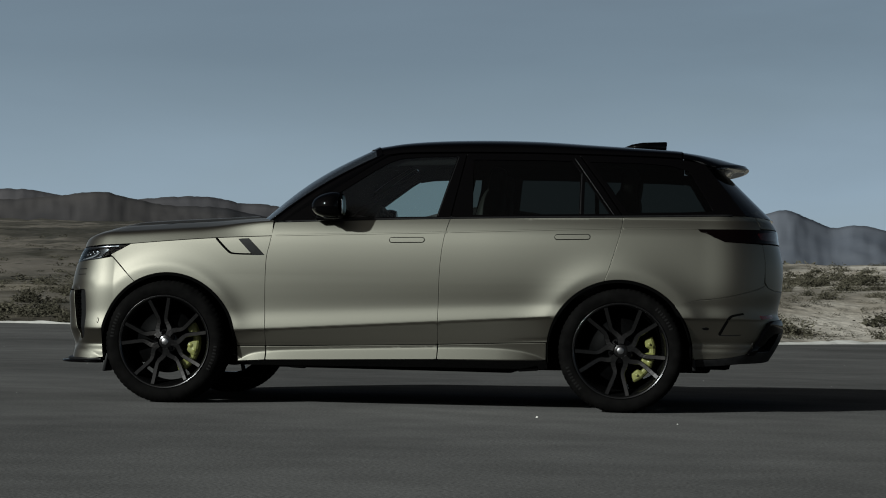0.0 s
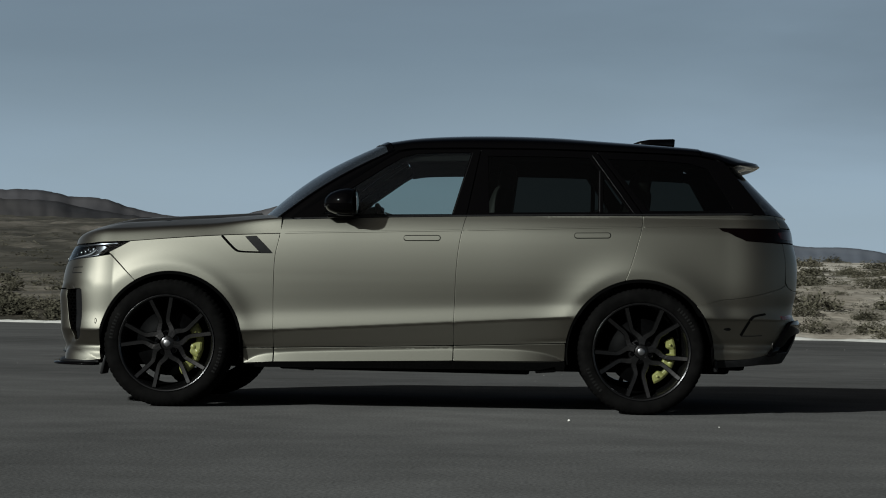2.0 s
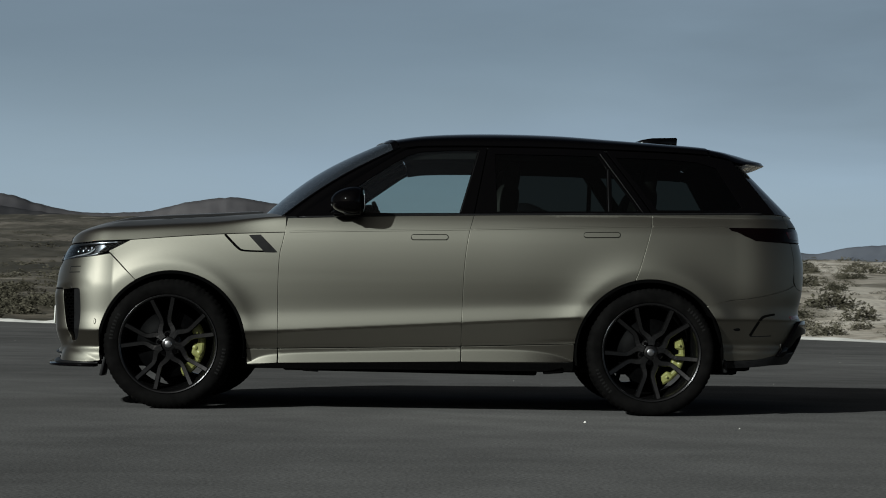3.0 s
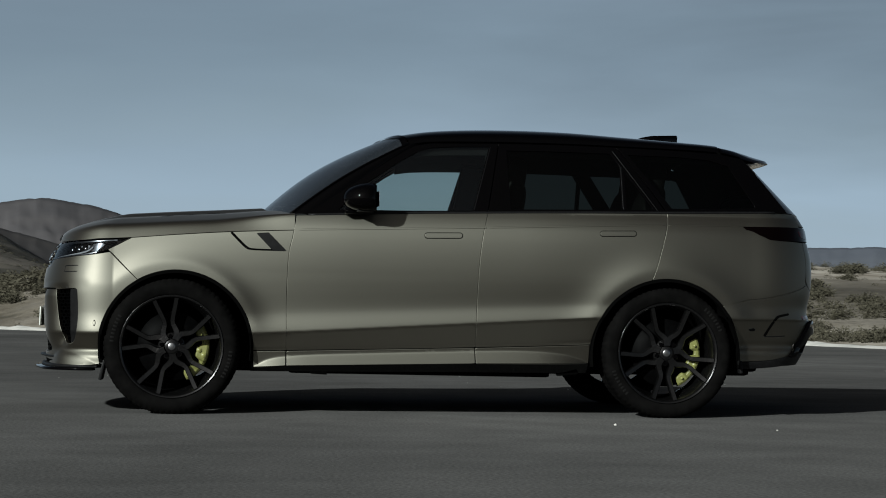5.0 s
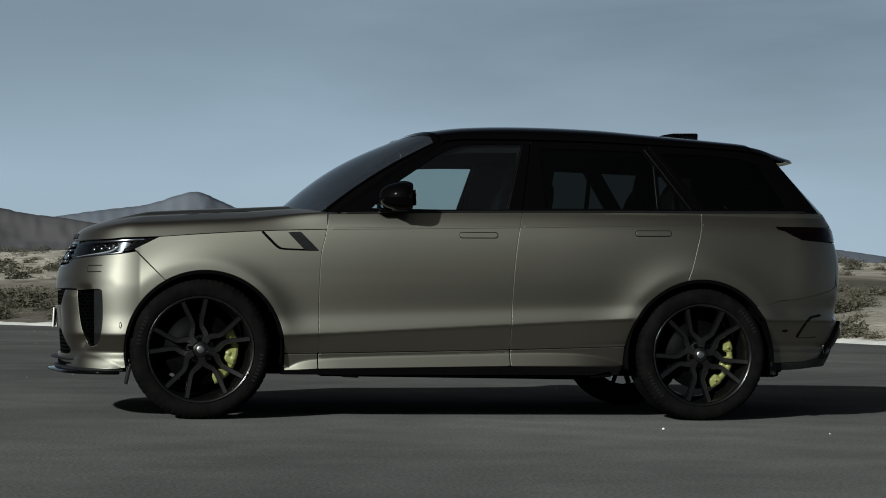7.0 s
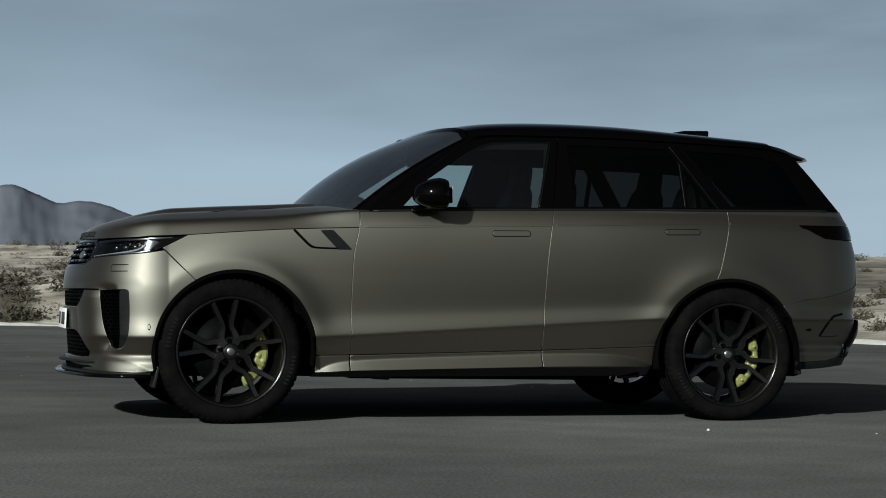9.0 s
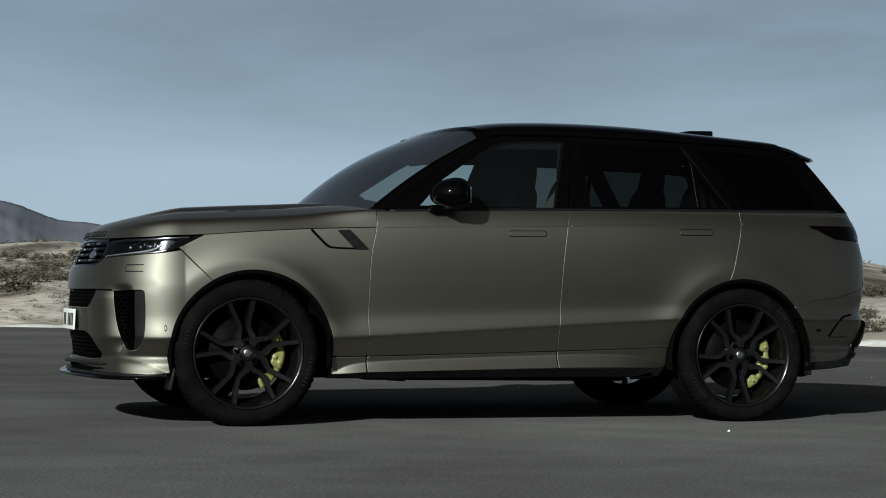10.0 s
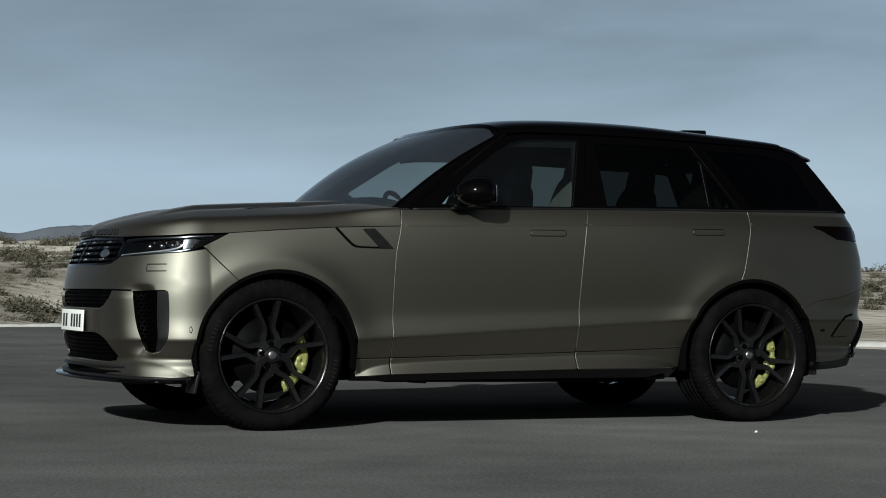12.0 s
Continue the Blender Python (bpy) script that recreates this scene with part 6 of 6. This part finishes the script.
    for k in range(steps):
        p, q = rows[k], rows[(k + 1) % steps]
        for i in range(n - 1):
            tb.faces.new((p[i], p[i + 1], q[i + 1], q[i]))
    bmesh.ops.recalc_face_normals(tb, faces=tb.faces)
    tyre = part("tyre", tb, RUBBER, root, "black low profile tyre")
    # the raised writing on the wall as plain bars, twice round
    for base in marks:
        for k in range(8):
            a = radians(base + 3.6 * k)
            b = box_bm((0.023, 0.003, 0.011), bevel=0.001)
            bmesh.ops.transform(b, matrix=Matrix.Translation((0.352 * math.cos(a), -w - 0.0050, 0.352 * math.sin(a))) @ Matrix.Rotation(-a, 4, "Y"), verts=b.verts)
            part("sidewall_bar", b, LETTER, tyre, "raised rubber bar")
    part("brake_disc", lathe_bm([(0.06, -0.052), (0.205, -0.052), (0.207, -0.046), (0.205, -0.016), (0.06, -0.016)], 72), DISC, root, "dark brake disc")
    part("brake_hat", lathe_bm([(0.0, -0.075), (0.075, -0.072), (0.085, -0.05), (0.085, 0.05)], 40), DISC, root)
    return root


def caliper(root, a0, a1):
    """A long fixed caliper over the disc, between two angles: a slim bridge with three raised lobes."""
    bm = bmesh.new()
    rings = []
    n = 36
    for k in range(n + 1):
        t = k / n
        a = radians(a0 + (a1 - a0) * t)
        d = Vector((math.cos(a), 0, math.sin(a)))
        lobe = max(math.exp(-(((t - 0.46) / 0.14) ** 10)), 0.6 * math.exp(-(((t - 0.10) / 0.10) ** 10)), 0.6 * math.exp(-(((t - 0.88) / 0.11) ** 10)))
        low, out = 0.180 - 0.036 * lobe, -0.058 - 0.018 * lobe
        row = [(low, -0.056), (low + 0.006, out + 0.004), (low + 0.012, out), (0.206, out), (0.217, out + 0.008), (0.223, -0.03), (0.217, 0.01), (low, 0.012)]
        rings.append([bm.verts.new(d * r + Vector((0, y, 0))) for r, y in row])
    for p, q in zip(rings, rings[1:]):
        for j in range(8):
            bm.faces.new((p[j], p[(j + 1) % 8], q[(j + 1) % 8], q[j]))
    bm.faces.new(rings[0])
    bm.faces.new(rings[-1][::-1])
    bmesh.ops.recalc_face_normals(bm, faces=bm.faces)
    c = part("brake_caliper", bm, CALIPER, root, "yellow brake caliper", smooth=False)
    for t, r, size in ((0.42, 0.163, 0.0165), (0.50, 0.196, 0.0165), (0.12, 0.188, 0.008), (0.88, 0.186, 0.008)):
        a = radians(a0 + (a1 - a0) * t)
        b = lathe_bm([(0.0, -0.007), (size * 0.72, -0.007), (size * 0.80, -0.003), (size * 0.9, -0.005), (size, 0.0), (size, 0.012)], 20)
        bmesh.ops.transform(b, matrix=Matrix.Translation((r * math.cos(a), -0.076, r * math.sin(a))), verts=b.verts)
        part("caliper_piston", b, CALIPER_CAP, c, "round yellow piston cover")
    return c


for (hx, hz), radius, half, hub_y, cy, turn, cal, marks in ((HUB_F, 0.408, 0.141, -0.115, -0.850, 26, (35, -66), (150, 330)), (HUB_R, 0.401, 0.152, -0.106, -0.835, 50.5, (25, -67), (24, 199))):
    for side in (-1, 1):
        w = wheel(radius, half, hub_y, turn, hz, marks)
        caliper(w, cal[0] if side < 0 else 180 - cal[0], cal[1] if side < 0 else 180 - cal[1])
        w.parent = car
        w.matrix_basis = pose(hx, cy if side < 0 else -cy, hz, 0, 0, 0 if side < 0 else 180)
        tagged(w, "dark ten spoke alloy wheel")


# cabin
def soft_box(size, at, turn=(0, 0, 0), power=0.45, taper=0.0):
    """A cushion: a rounded block, narrower at the top by taper."""
    bm = bmesh.new()
    bmesh.ops.create_uvsphere(bm, u_segments=28, v_segments=18, radius=1)
    for v in bm.verts:
        x, y, z = (math.copysign(abs(c) ** power, c) for c in v.co)
        k = 1 - taper * (z + 1) / 2
        v.co = (x * size[0] / 2, y * size[1] / 2 * k, z * size[2] / 2)
    bmesh.ops.transform(bm, matrix=pose(*at, *turn), verts=bm.verts)
    return bm


def seat(x, y, name="seat"):
    base = part(name, soft_box((0.52, 0.52, 0.16), (x - 0.28, y, 0.80), (0, 6, 0)), LEATHER, car, "light grey leather seat")
    part("backrest", soft_box((0.17, 0.50, 0.66), (x + 0.02, y, 1.14), (0, 14, 0), 0.5, 0.30), LEATHER, base)
    part("headrest", soft_box((0.11, 0.30, 0.26), (x + 0.10, y, 1.475), (0, 10, 0), 0.55, 0.2), LEATHER, base)
    return base


seat(0.50, 0.39, "front_seat")
seat(0.53, -0.39, "front_seat")
for y in (-0.42, 0.42):
    seat(1.42, y, "rear_seat")
bm = soft_box((0.50, 1.62, 0.24), (-0.62, 0, 1.145), (0, 12, 0), 0.5)
part("dashboard", bm, CABIN, car, "black dashboard")
part("binnacle", soft_box((0.20, 0.42, 0.10), (-0.50, 0.39, 1.25), (0, -10, 0), 0.5), CABIN, car)
bm = bmesh.new()
ring = [Vector((0, 0.185 * math.cos(a), 0.185 * math.sin(a))) for a in [2 * math.pi * k / 40 for k in range(40)]]
tube_bm(ring + ring[:1], 0.016, 10, bm)
box_bm((0.03, 0.34, 0.05), (0.01, 0, -0.01), (0, 0, 0), 0.01, bm)
bmesh.ops.transform(bm, matrix=pose(-0.215, 0.39, 1.195, 0, -24), verts=bm.verts)
part("steering_wheel", bm, CABIN, car, "black steering wheel")
part("rear_view_mirror", soft_box((0.04, 0.24, 0.07), (-0.33, 0, 1.585), (0, -8, 0), 0.4), GLOSS, car, "interior mirror")
part("mirror_stalk", box_bm((0.03, 0.03, 0.07), (-0.29, 0, 1.615), (0, 20, 0), 0.008), CABIN, car)
part("cabin_floor", box_bm((3.3, 1.16, 0.05), (0.75, 0, 0.62), bevel=0.01), CABIN, car)


def lining_point(a, b):
    p = roof_point(0.012 + 0.988 * a, b)
    return Vector((p.x, p.y * 0.985, p.z - 0.035 - 0.05 * abs(2 * b - 1) ** 12))


grid_part("roof_lining", lining_point, 20, 24, LINING, car, "dark roof lining")
for m in (1, -1):
    def card_point(a, b):
        x = -0.72 + 3.0 * a
        p = glass_side(x, smooth_table(BELT, x) - 0.02)
        low = 0.62 + 0.33 * ease01((x - 0.75) / 0.2)
        return Vector((x, (p.y + 0.05) * m, low + (p.z - low) * b))
    grid_part("door_card", card_point, 20, 4, CABIN, car, "dark door lining")
    # width added to the far pillar only, to block the bright gap beyond it
    wide = 0.15 if m > 0 else 0.30
    part("cabin_pillar", box_bm((wide, 0.045, 0.42), (0.37 + wide / 2, -0.800 * m, 1.43), (-20 * m, 8, 0), 0.015), LINING, car)
